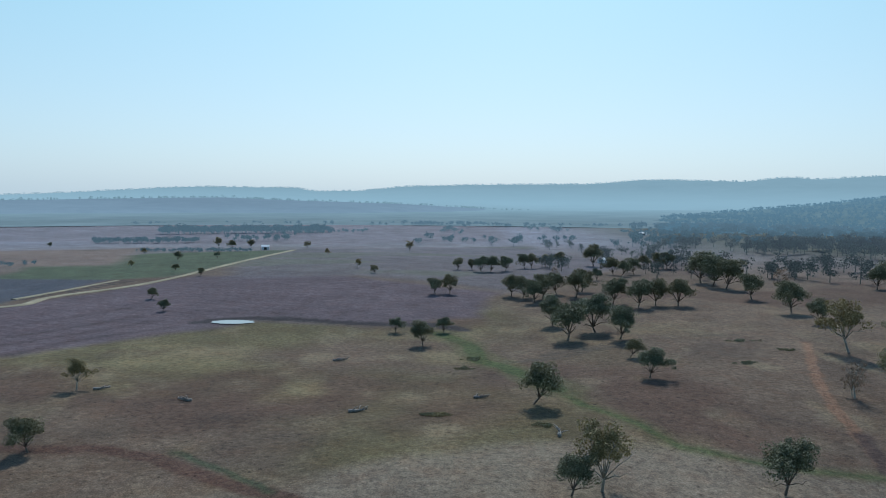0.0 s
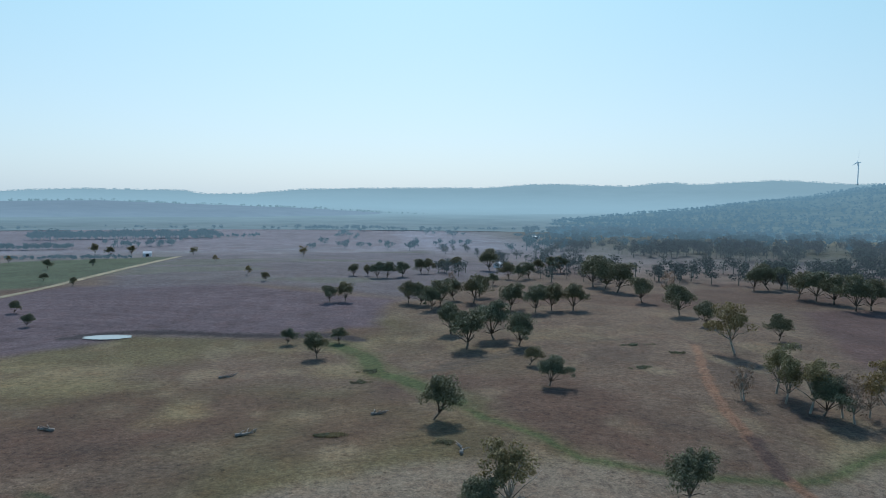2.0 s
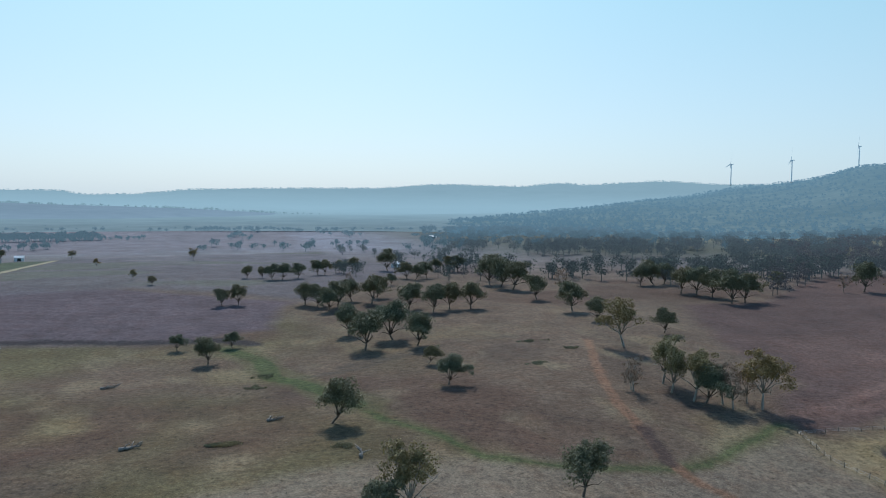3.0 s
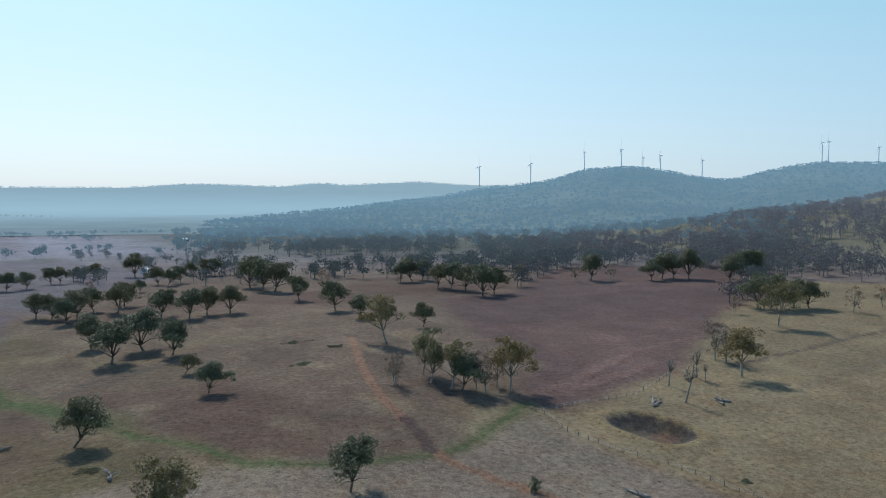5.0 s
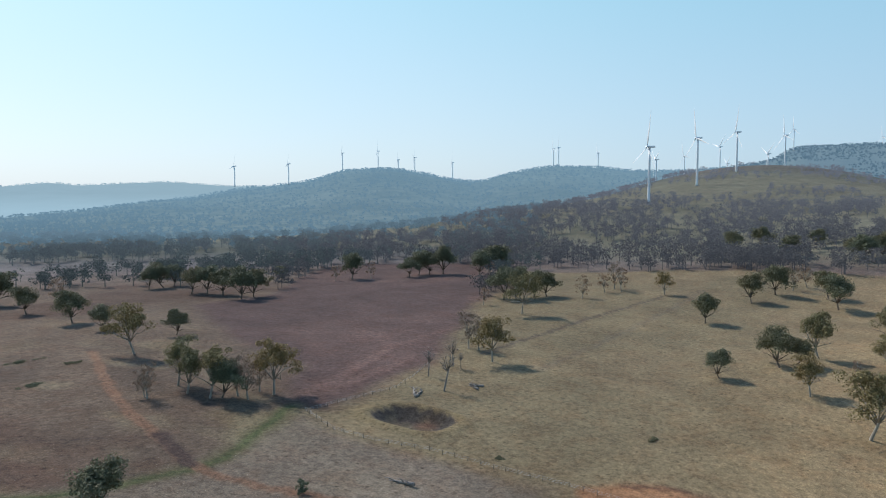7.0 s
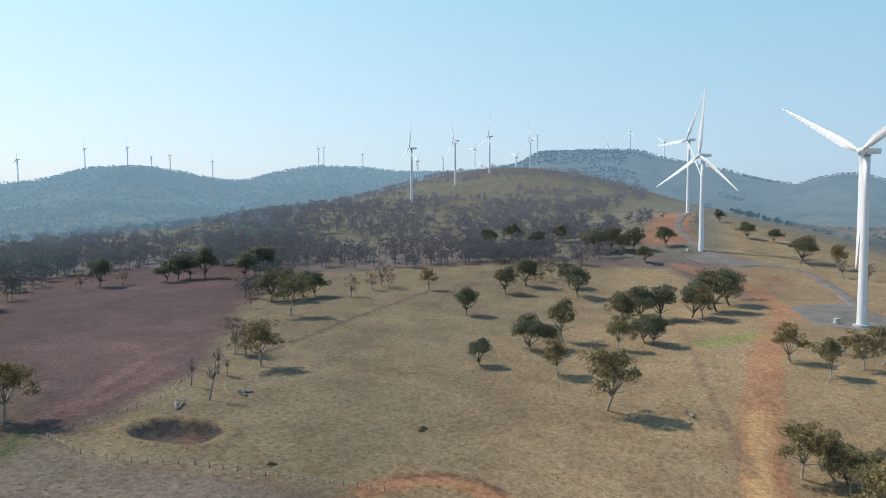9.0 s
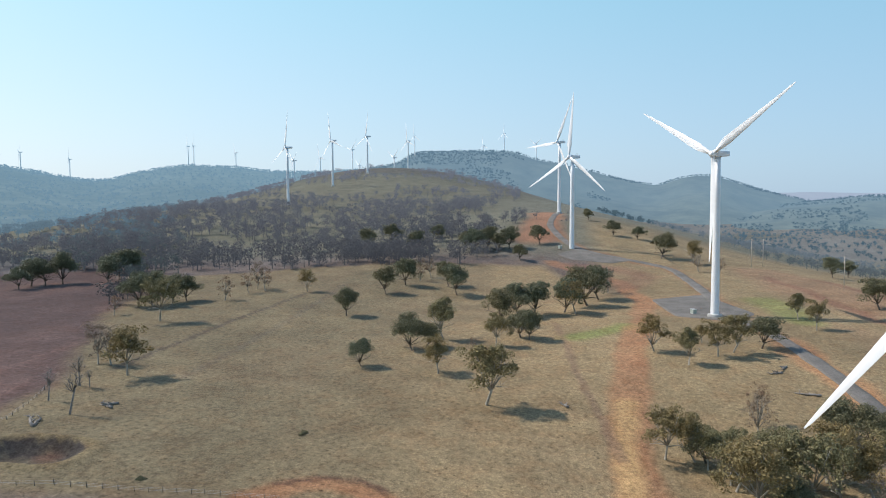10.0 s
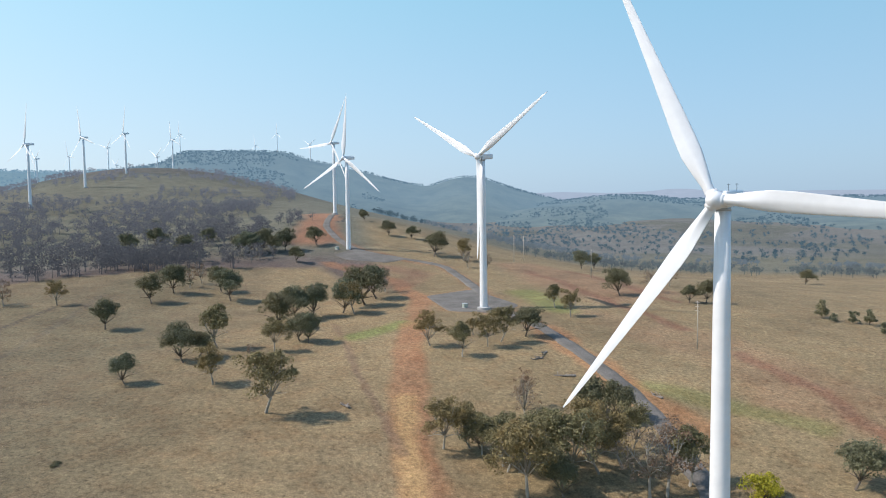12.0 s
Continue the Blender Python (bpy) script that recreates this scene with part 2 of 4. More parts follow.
# rolling ground: soft swells on seven rings of bearings round the camera, heights in metres fitted to its view
BEARINGS = (-44, -26, -8, 8, 24, 40, 54, 67, 80, 92, 104, 116, 130, 148)
RINGS = (
    (130, (1.6, -1.2, -2.7, 9.6, -7.9, 8.3, -11.3, 6.1, 4.9, -38.5, 66.3, -78.9, 43.3, -28.5)),
    (210, (-2.3, 6.7, -2.8, -1.7, 8.2, -12.5, 17.1, -25.3, 28.4, -34.5, 20.3, -17.3, 1.5, -10.5)),
    (330, (4.4, -5.3, 3.6, -7.3, 8.7, -0.4, -6.1, 12.6, -23.7, 24.4, -13.8, 0.6, -1.1, -3.7)),
    (520, (3.4, -4.8, 9.3, -3.3, 5.4, -9.9, 25.2, -45.9, 76.6, -99.2, 70.9, -29.6, 9.7, -8.8)),
    (820, (1.9, 1.2, 1.2, -0.6, -4.0, 26.4, -64.7, 117.7, -195.0, 250.3, -173.2, 76.4, -28.8, 16.7)),
    (1300, (0.2, -1.9, 1.5, -1.3, 0.6, -2.6, 17.8, 36.4, -28.9, 39.9, 16.6, -56.5, 27.7, -43.3)),
    (2000, (1.6, -4.2, 7.4, -9.2, -5.0, 63.0, -153.3, 38.1, 241.9, -100.0, -39.5, 20.6, -52.9, -6.3)),
)

DAM = (175.5, 138.0)


def smooth(a, b, v):
    s = np.clip((v - a) / (b - a), 0, 1)
    return s * s * (3 - 2 * s)


def height(x, y):
    x, y = np.asarray(x, float), np.asarray(y, float)
    z = np.full(x.shape, -4.0)
    for d, swells in RINGS:
        r = 0.34 * d + 25
        for b, h in zip(BEARINGS, swells):
            z = z + h * np.exp(-((x - d * math.sin(radians(b))) ** 2 + (y - d * math.cos(radians(b))) ** 2) / (r * r))
    # the plain sinks away under the foot of the far ridges
    d = np.hypot(x, y)
    z = z - 9 * smooth(1430, 1750, d) * smooth(-0.1, 0.3, (y - 0.55 * x) / (d + 1))
    # farm dam: a hollow dug into the slope with a low bank
    u, v = x - DAM[0] + 0.12 * (y - DAM[1]), y - DAM[1]
    r = (np.abs(u / 9.6) ** 3 + np.abs(v / 12.6) ** 3) ** (1 / 3)
    z = z - 3.0 * smooth(1.02, 0.55, r) + 0.8 * np.exp(-((r - 1.2) / 0.16) ** 2)
    return z


def ground_z(x, y):
    return float(height(np.array([x]), np.array([y]))[0])


def inside(x, y, poly, soft):
    """1 inside the polygon, 0 outside, with a ragged edge of that width."""
    x, y = x + soft * 0.8 * wavy(x, y, soft * 4, 5), y + soft * 0.8 * wavy(x, y, soft * 4, 9)
    hit, far = np.zeros(x.shape, bool), np.full(x.shape, 1e9)
    for (ax, ay), (bx, by) in zip(poly, poly[1:] + poly[:1]):
        with np.errstate(divide="ignore", invalid="ignore"):
            cross = ((ay > y) != (by > y)) & (x < (bx - ax) * (y - ay) / (by - ay + 1e-9) + ax)
        hit ^= cross
        far = np.minimum(far, to_segment(x, y, ax, ay, bx, by))
    return np.clip(0.5 + np.where(hit, far, -far) / soft, 0, 1)


def to_segment(x, y, ax, ay, bx, by):
    dx, dy = bx - ax, by - ay
    s = np.clip(((x - ax) * dx + (y - ay) * dy) / (dx * dx + dy * dy + 1e-9), 0, 1)
    return np.hypot(x - ax - s * dx, y - ay - s * dy)


def along(x, y, line, width, soft):
    x, y = x + soft * wavy(x, y, soft * 5, 15), y + soft * wavy(x, y, soft * 5, 19)
    far = np.full(x.shape, 1e9)
    for (ax, ay), (bx, by) in zip(line, line[1:]):
        far = np.minimum(far, to_segment(x, y, ax, ay, bx, by))
    return np.clip((width / 2 + soft - far) / soft, 0, 1)


# fields and soils, outlines on the plan
RED_PADDOCK = [(254, 369), (321, 373), (446, 458), (512, 466), (575, 372), (490, 307), (349, 233), (262, 189), (226, 174), (160, 159), (154, 168), (160, 180), (192, 205), (208, 262)]
PLOUGHED = [(-238, 374), (-175, 507), (-65, 500), (34, 433), (23, 357), (-25, 334), (-91, 341), (-128, 311), (-167, 259), (-298, 229), (-419, 379)]
CROP = [(-331, 590), (-297, 703), (-159, 772), (-181, 524), (-193, 501), (-321, 478)]
NET_FIELD = [(-420, 500), (-230, 493), (-245, 386), (-399, 379)]
PALE_FIELD = [(-526, 696), (-323, 782), (-283, 590), (-449, 558)]
FAR_FIELDS = [(-900, 900), (-201, 856), (100, 1000), (150, 1600), (-900, 1700)]
MID_FIELD = [(-159, 496), (-60, 495), (50, 433), (158, 612), (100, 900), (-160, 772)]
GOLD_SLOPE = [(152, 167), (226, 176), (353, 239), (543, 284), (602, 148), (610, 59), (620, 0), (464, -59), (335, -61), (175, -66), (49, -49), (61, 61), (158, 80), (152, 135)]
STONY = [(155, 162), (111, 153), (66, 156), (20, 160), (-60, 130), (0, 60), (151, 70), (154, 108), (148, 144)]
CREEK = [(36, 214), (42, 196), (51, 180), (59, 162), (73, 154), (88, 151), (102, 149), (114, 150), (132, 160), (155, 172)]
CREEK_NORTH = [(-1, 317), (12, 290), (15, 260), (24, 247), (37, 214)]
FARM_TRACK = [(148, 278), (122, 217), (114, 191), (109, 171), (105, 153), (105, 140), (110, 127), (114, 118), (124, 96)]
WEST_TRACK = [(-115, 157), (-97, 157), (-81, 157), (-67, 153), (-54, 144), (-42, 137), (-32, 131), (-18, 118)]
DIRT_STRIP = [(140, -20), (170, -24), (203, -26), (238, -27), (282, -30), (334, -37), (414, -53), (480, -62), (560, -56), (597, -29), (633, -4)]
RIP_LINE = [(399, -5), (347, -9), (290, -13), (249, -19), (220, -22)]
PIPE_LINE = [(262, 168), (294, 170), (328, 169), (373, 169), (415, 165), (467, 160)]
ROAD = [(153, -92), (187, -106), (200, -108), (238, -114), (293, -115), (366, -112), (412, -106), (453, -104), (506, -107), (571, -106), (621, -99), (657, -65), (677, -40), (721, -19), (795, -6), (847, -6), (951, -14)]
PAD_NEAR_ROAD = [(487, -68), (502, -103), (431, -118), (409, -99), (424, -73)]
PAD_FAR = [(666, -10), (692, -31), (649, -73), (635, -55), (647, -21)]
FARM_ROAD = [(-330, 330), (-238, 374), (-228, 416), (-187, 506), (-159, 770)]
RED_FLAT = [(637, -152), (641, -198), (456, -236), (411, -176), (508, -155)]
RED_SCAR = [(418, -143), (338, -196), (246, -210), (191, -185), (217, -160), (291, -156)]
ROAD_VERGE = [(366, -112), (293, -115), (260, -118), (222, -124)]
BANK = [(-120, 340), (-97, 351), (-74, 348), (-50, 341), (-28, 337), (-6, 338), (10, 326)]

STRAW, GREYED, OLIVE = (0.258, 0.192, 0.105), (0.122, 0.090, 0.064), (0.098, 0.088, 0.040)
RED_SOIL, PLUM_SOIL, ORANGE = (0.090, 0.060, 0.052), (0.102, 0.080, 0.092), (0.36, 0.18, 0.085)
GREEN, BRIGHT_GREEN = (0.050, 0.078, 0.024), (0.17, 0.20, 0.06)


def cover_at(x, y):
    d = np.hypot(x, y)
    c = np.empty((*x.shape, 3))
    c[:] = GREYED

    def lay(colour, w):
        c[:] = c * (1 - w[..., None]) + np.array(colour) * w[..., None]

    lay(OLIVE, 0.75 * smooth(-0.1, 0.5, wavy(x, y, 90, 31)) * smooth(90, 30, x))
    lay((0.088, 0.056, 0.040), 0.8 * smooth(0.05, 0.45, wavy(x, y, 70, 37)))
    lay((0.200, 0.168, 0.090), 0.7 * smooth(0.15, 0.5, wavy(x, y, 45, 41)) * smooth(420, 200, d))
    lay((0.20, 0.165, 0.105), 0.5 * smooth(0.1, 0.6, wavy(x, y * 0.6, 16, 83)) * smooth(500, 300, d))
    lay((0.07, 0.052, 0.04), 0.5 * smooth(0.1, 0.6, wavy(x, y * 0.6, 20, 87)) * smooth(500, 300, d))
    # haze put into the base colour: ground turns pale and blue with distance
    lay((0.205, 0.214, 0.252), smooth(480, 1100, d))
    lay((0.075, 0.085, 0.060), 0.85 * smooth(650, 900, d) * smooth(150, 420, x) * smooth(-150, 150, y))
    lay((0.110, 0.094, 0.080), 0.7 * smooth(1000, 1200, d) * smooth(700, 900, x) * smooth(-60, 60, y) * smooth(-0.2, 0.25, wavy(x, y, 160, 67)))
    # valley behind the ridge, its base colour greyed for haze
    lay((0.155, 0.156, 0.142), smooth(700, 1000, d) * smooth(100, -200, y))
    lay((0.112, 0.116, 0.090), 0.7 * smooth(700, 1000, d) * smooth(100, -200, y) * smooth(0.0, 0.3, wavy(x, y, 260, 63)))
    lay(STRAW, inside(x, y, GOLD_SLOPE, 14) * 1.0)
    # north side of the slope darkened in base colour for its backlit look
    lay((0.158, 0.130, 0.077), 0.9 * inside(x, y, GOLD_SLOPE, 14) * smooth(0, 110, y))
    lay((0.150, 0.145, 0.102), 0.9 * smooth(560, 680, d) * smooth(1900, 1500, d) * smooth(600, 720, x))
    lay((0.19, 0.145, 0.085), 0.6 * inside(x, y, GOLD_SLOPE, 14) * smooth(0.05, 0.5, wavy(x, y, 55, 45)))
    lay((0.238, 0.180, 0.098), smooth(-30, -60, y) * smooth(1000, 800, d) * 0.95)
    lay((0.172, 0.142, 0.108), 0.85 * inside(x, y, STONY, 8))
    # purple ploughed soil, with some haze blue mixed into its colour
    lay(PLUM_SOIL, 0.95 * inside(x, y, PLOUGHED, 10))
    furrow = smooth(0.2, 0.9, np.sin((y + 0.3 * x + 9 * wavy(x, y, 90, 91)) * 0.75))
    lay((0.060, 0.045, 0.048), 0.6 * inside(x, y, PLOUGHED, 10) * furrow * (0.6 + 0.4 * wavy(x, y, 60, 93)))
    # mid and far fields lightened and blued to imitate haze
    lay((0.118, 0.110, 0.124), 0.8 * inside(x, y, MID_FIELD, 20))
    lay((0.10, 0.115, 0.075), 0.5 * inside(x, y, MID_FIELD, 20) * smooth(0.1, 0.4, wavy(x, 2.5 * y, 120, 95)))
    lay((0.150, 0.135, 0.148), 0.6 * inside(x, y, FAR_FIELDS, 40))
    lay((0.075, 0.095, 0.058), inside(x, y, CROP, 12))
    lay((0.066, 0.072, 0.088), inside(x, y, NET_FIELD, 6))
    lay((0.165, 0.13, 0.112), inside(x, y, PALE_FIELD, 20))
    lay(RED_SOIL, inside(x, y, RED_PADDOCK, 9))
    lay((0.122, 0.079, 0.066), 0.8 * inside(x, y, RED_PADDOCK, 9) * smooth(-0.05, 0.4, wavy(x, y, 60, 43)))
    lay((0.25, 0.150, 0.092), 0.6 * inside(x, y, RED_FLAT, 16) + 0.6 * inside(x, y, RED_SCAR, 14) * (0.6 + 0.4 * wavy(x, y, 20, 47)))
    for line in ([(302, -186), (288, -183), (249, -185), (190, -174)], [(586, -167), (516, -172), (437, -175), (347, -184)], [(593, -204), (513, -215), (422, -216)]):
        lay((0.20, 0.105, 0.065), 0.75 * along(x, y, line, 4, 4))
    for line in ([(168, 179), (188, 183), (213, 192), (247, 205), (272, 208), (302, 210)], [(177, 175), (199, 179), (221, 182), (239, 189)]):
        lay((0.155, 0.098, 0.080), 0.6 * along(x, y, line, 4, 3))
        lay((0.06, 0.038, 0.032), 0.6 * along(x, y, [(p + 2, q - 2) for p, q in line], 0.8, 1))
    for line, w in (([(-166, 257), (-153, 298), (-128, 326)], 2.5), ([(-188, 294), (-154, 355)], 2), ([(-206, 312), (-170, 380)], 2), ([(-181, 277), (-140, 344)], 1.5)):
        lay((0.045, 0.034, 0.034), 0.6 * along(x, y, line, w, 2.5))
    for line in ([(-245, 404), (-223, 487)], [(-235, 428), (-215, 488)]):
        lay((0.03, 0.03, 0.035), 0.8 * along(x, y, [(p + 4, q) for p, q in line], 1.5, 1.5))
    lay((0.055, 0.052, 0.045), 0.6 * along(x, y, [(21, 256), (48, 263), (70, 277), (39, 266)], 1.2, 1.5))
    lay((0.075, 0.062, 0.048), 0.55 * along(x, y, [(39, 266), (68, 281), (101, 293), (132, 293)], 0.8, 1.2))
    lay((0.060, 0.042, 0.035), 0.5 * along(x, y, [(84, 194), (109, 174)], 0.8, 1.2))
    for line, w in ((CREEK, 1.6), (CREEK_NORTH, 6)):
        lay((0.098, 0.096, 0.046), 0.6 * along(x, y, line, w * 2.2, 3.5))
        lay(GREEN, 0.9 * along(x, y, line, w, 1.3) * (0.75 + 0.25 * wavy(x, y, 12, 51)))
    lay((0.185, 0.112, 0.072), 0.95 * along(x, y, FARM_TRACK, 2.6, 1.0))
    lay((0.060, 0.042, 0.036), 0.9 * along(x, y, [(111, 175), (108, 164), (104, 153)], 3.2, 1.5))
    lay((0.085, 0.050, 0.036), 0.92 * along(x, y, WEST_TRACK, 4.0, 1.5))
    lay((0.05, 0.065, 0.035), 0.8 * along(x, y, [(-64, 157), (-47, 144), (-35, 134)], 1.0, 1.2))
    lay((0.034, 0.030, 0.031), 0.95 * along(x, y, BANK, 6, 2.5))
    lay((0.085, 0.068, 0.050), 0.9 * along(x, y, PIPE_LINE, 1.6, 1.4))
    lay((0.13, 0.11, 0.08), 0.5 * along(x, y, [(261, 138), (379, 140), (509, 145)], 1.5, 2))
    lay(BRIGHT_GREEN, 0.75 * along(x, y, [(358, -14), (377, -29), (395, -42)], 9, 5))
    lay(BRIGHT_GREEN, 0.42 * along(x, y, [(266, -124), (241, -147), (217, -162)], 8, 6))
    lay(BRIGHT_GREEN, 0.6 * along(x, y, [(478, -130), (451, -139), (407, -142)], 10, 8))
    lay((0.30, 0.150, 0.078), 0.9 * along(x, y, DIRT_STRIP, 10, 4) * (0.8 + 0.2 * wavy(x, y, 14, 53)))
    lay((0.42, 0.27, 0.125), 0.9 * along(x, y, [(185, -22), (241, -26), (266, -28)], 4, 4))
    lay((0.185, 0.118, 0.078), 0.6 * along(x, y, RIP_LINE, 2.0, 1.5))
    lay(ORANGE, 0.85 * along(x, y, ROAD_VERGE, 11, 5) * (0.7 + 0.3 * wavy(x, y, 12, 57)))
    lay((0.26, 0.145, 0.085), 0.7 * along(x, y, ROAD, 8, 5) * smooth(330, 420, d))
    lay((0.30, 0.16, 0.085), 0.8 * inside(x, y, PAD_NEAR_ROAD, 14))
    lay((0.215, 0.118, 0.078), 0.75 * along(x, y, [(620, -19), (613, -58), (584, -78), (538, -58)], 14, 12) * (0.7 + 0.3 * wavy(x, y, 18, 59)))
    lay((0.30, 0.15, 0.085), 0.8 * along(x, y, [(725, 10), (830, 12), (950, 5)], 30, 16))
    p, q = x - DAM[0] + 0.12 * (y - DAM[1]), y - DAM[1]
    u = 14 * (np.abs(p / 9.6) ** 3 + np.abs(q / 12.6) ** 3) ** (1 / 3)
    lay((0.175, 0.138, 0.075), 0.85 * smooth(23, 17, u + 2.5 * wavy(x, y, 12, 65)))
    lay((0.050, 0.044, 0.040), 0.95 * smooth(14.6, 13.2, u + 1.2 * wavy(x, y, 8, 61)))
    lay((0.12, 0.10, 0.065), 0.6 * smooth(12, 9, u) * smooth(0.1, 0.4, wavy(x, y, 6, 69)))
    lay((0.15, 0.08, 0.05), 0.6 * smooth(5.5, 1.0, np.hypot(x - DAM[0] - 3, y - DAM[1] + 2)))
    lay((0.30, 0.155, 0.078), 0.9 * along(x, y, [(166, 72), (175, 66), (180, 58), (181, 48), (178, 40)], 5, 3))
    lay((0.12, 0.065, 0.04), 0.9 * along(x, y, [(176, 69), (184, 59), (186, 49), (182, 42)], 1.2, 1.2))
    return np.clip(c, 0.01, 0.9)


def build_ground():
    bearings = np.concatenate([np.arange(-52, 150, 0.25), np.arange(150, 308, 3.0)])
    dist = np.concatenate([[0.02, 6, 14, 24, 34, 44, 52], 60 * 1.0105 ** np.arange(0, 423)])
    dist = dist[dist < 4930]
    nb, nd = len(bearings), len(dist)
    a, d = np.meshgrid(np.radians(bearings), dist)
    x, y = d * np.sin(a), d * np.cos(a)
    z = height(x, y) + 0.25 * wavy(x, y, 14, 71) * smooth(60, 140, d)
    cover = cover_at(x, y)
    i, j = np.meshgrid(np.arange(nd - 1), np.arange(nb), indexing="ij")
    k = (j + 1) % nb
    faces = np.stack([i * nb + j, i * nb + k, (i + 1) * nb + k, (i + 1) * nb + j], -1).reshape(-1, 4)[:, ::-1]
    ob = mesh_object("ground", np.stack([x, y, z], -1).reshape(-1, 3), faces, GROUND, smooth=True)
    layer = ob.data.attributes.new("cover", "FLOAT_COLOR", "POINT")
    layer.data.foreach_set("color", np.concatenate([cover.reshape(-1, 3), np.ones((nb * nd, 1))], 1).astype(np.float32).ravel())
    return tagged(ob, "dry tan pasture with red ploughed paddocks and grassy slopes", "ground", kind="structure")


build_ground()


def draped_strip(name, line, width, mat, lift, label, category):
    """A road laid over the ground along a line of the plan."""
    pts = [Vector((*p, 0)) for p in line]
    fine = []
    for i in range(len(pts) - 1):
        p0, p1, p2, p3 = pts[max(i - 1, 0)], pts[i], pts[i + 1], pts[min(i + 2, len(pts) - 1)]
        steps = max(2, int((p2 - p1).length / 3))
        for s in range(steps):
            t = s / steps
            fine.append(0.5 * (2 * p1 + (p2 - p0) * t + (2 * p0 - 5 * p1 + 4 * p2 - p3) * t * t + (3 * p1 - p0 - 3 * p2 + p3) * t ** 3))
    fine.append(pts[-1])
    across = np.array([-0.56, -0.5, -0.25, 0, 0.25, 0.5, 0.56])
    rise = np.array([-0.5, 0, 0.04, 0.07, 0.04, 0, -0.5])
    xy = np.empty((len(fine), len(across), 2))
    for i, p in enumerate(fine):
        t = (fine[min(i + 1, len(fine) - 1)] - fine[max(i - 1, 0)]).normalized()
        w = width * (1 + 0.06 * math.sin(i * 0.9) + 0.05 * math.sin(i * 0.37))
        xy[i, :, 0], xy[i, :, 1] = p.x - t.y * across * w, p.y + t.x * across * w
    z = height(xy[..., 0], xy[..., 1]).max(axis=1, keepdims=True) * 0.5 + height(xy[..., 0], xy[..., 1]) * 0.5 + lift + rise
    n, m = len(fine), len(across)
    i, j = np.meshgrid(np.arange(n - 1), np.arange(m - 1), indexing="ij")
    faces = np.stack([i * m + j, i * m + j + 1, (i + 1) * m + j + 1, (i + 1) * m + j], -1).reshape(-1, 4)[:, ::-1]
    ob = mesh_object(name, np.concatenate([xy, z[..., None]], -1).reshape(-1, 3), faces, mat, smooth=True)
    return tagged(ob, label, category, kind="structure")


def draped_pad(name, poly, lift, label):
    """A levelled gravel hardstand: a fan of rings from its middle, thick at the rim."""
    c = np.mean(poly, axis=0)
    rim = []
    for (ax, ay), (bx, by) in zip(poly, poly[1:] + poly[:1]):
        for s in np.arange(0, 1, 0.1):
            rim.append((ax + (bx - ax) * s, ay + (by - ay) * s))
    rim = np.array(rim)
    rim = (np.roll(rim, 1, 0) + np.roll(rim, -1, 0) + 2 * rim) / 4
    rings = np.concatenate([np.linspace(0.02, 1, 14), [1.03]])
    xy = c + rings[:, None, None] * (rim - c)[None]
    z = height(xy[..., 0], xy[..., 1]) + lift
    z[-1] -= lift + 0.6
    n, m = len(rings), len(rim)
    i, j = np.meshgrid(np.arange(n - 1), np.arange(m), indexing="ij")
    k = (j + 1) % m
    faces = np.stack([i * m + j, i * m + k, (i + 1) * m + k, (i + 1) * m + j], -1).reshape(-1, 4)[:, ::-1]
    ob = mesh_object(name, np.concatenate([xy, z[..., None]], -1).reshape(-1, 3), faces, GRAVEL, smooth=True)
    return tagged(ob, label, "hardstand", kind="structure")


draped_strip("road", ROAD, 7.0, GRAVEL, 0.28, "grey gravel access road winding along the ridge", "road")
PALE_GRAVEL = mottled("pale_dusty_gravel", (0.27, 0.24, 0.165), 0.8, 0.8, 1.2, rough=0.95, coarse=0.06)
draped_strip("road", FARM_ROAD, 5.0, PALE_GRAVEL, 0.3, "pale dusty farm road across flat fields", "road")
draped_strip("road", [(-246, 402), (-236, 440), (-224, 487)], 3.0, PALE_GRAVEL, 0.3, "pale earth bank along an irrigated field", "bank")
draped_pad("pavement", PAD_NEAR_ROAD, 0.32, "grey gravel crane pad at a turbine foot")
draped_pad("pavement", PAD_FAR, 0.4, "grey gravel crane pad on the ridge")


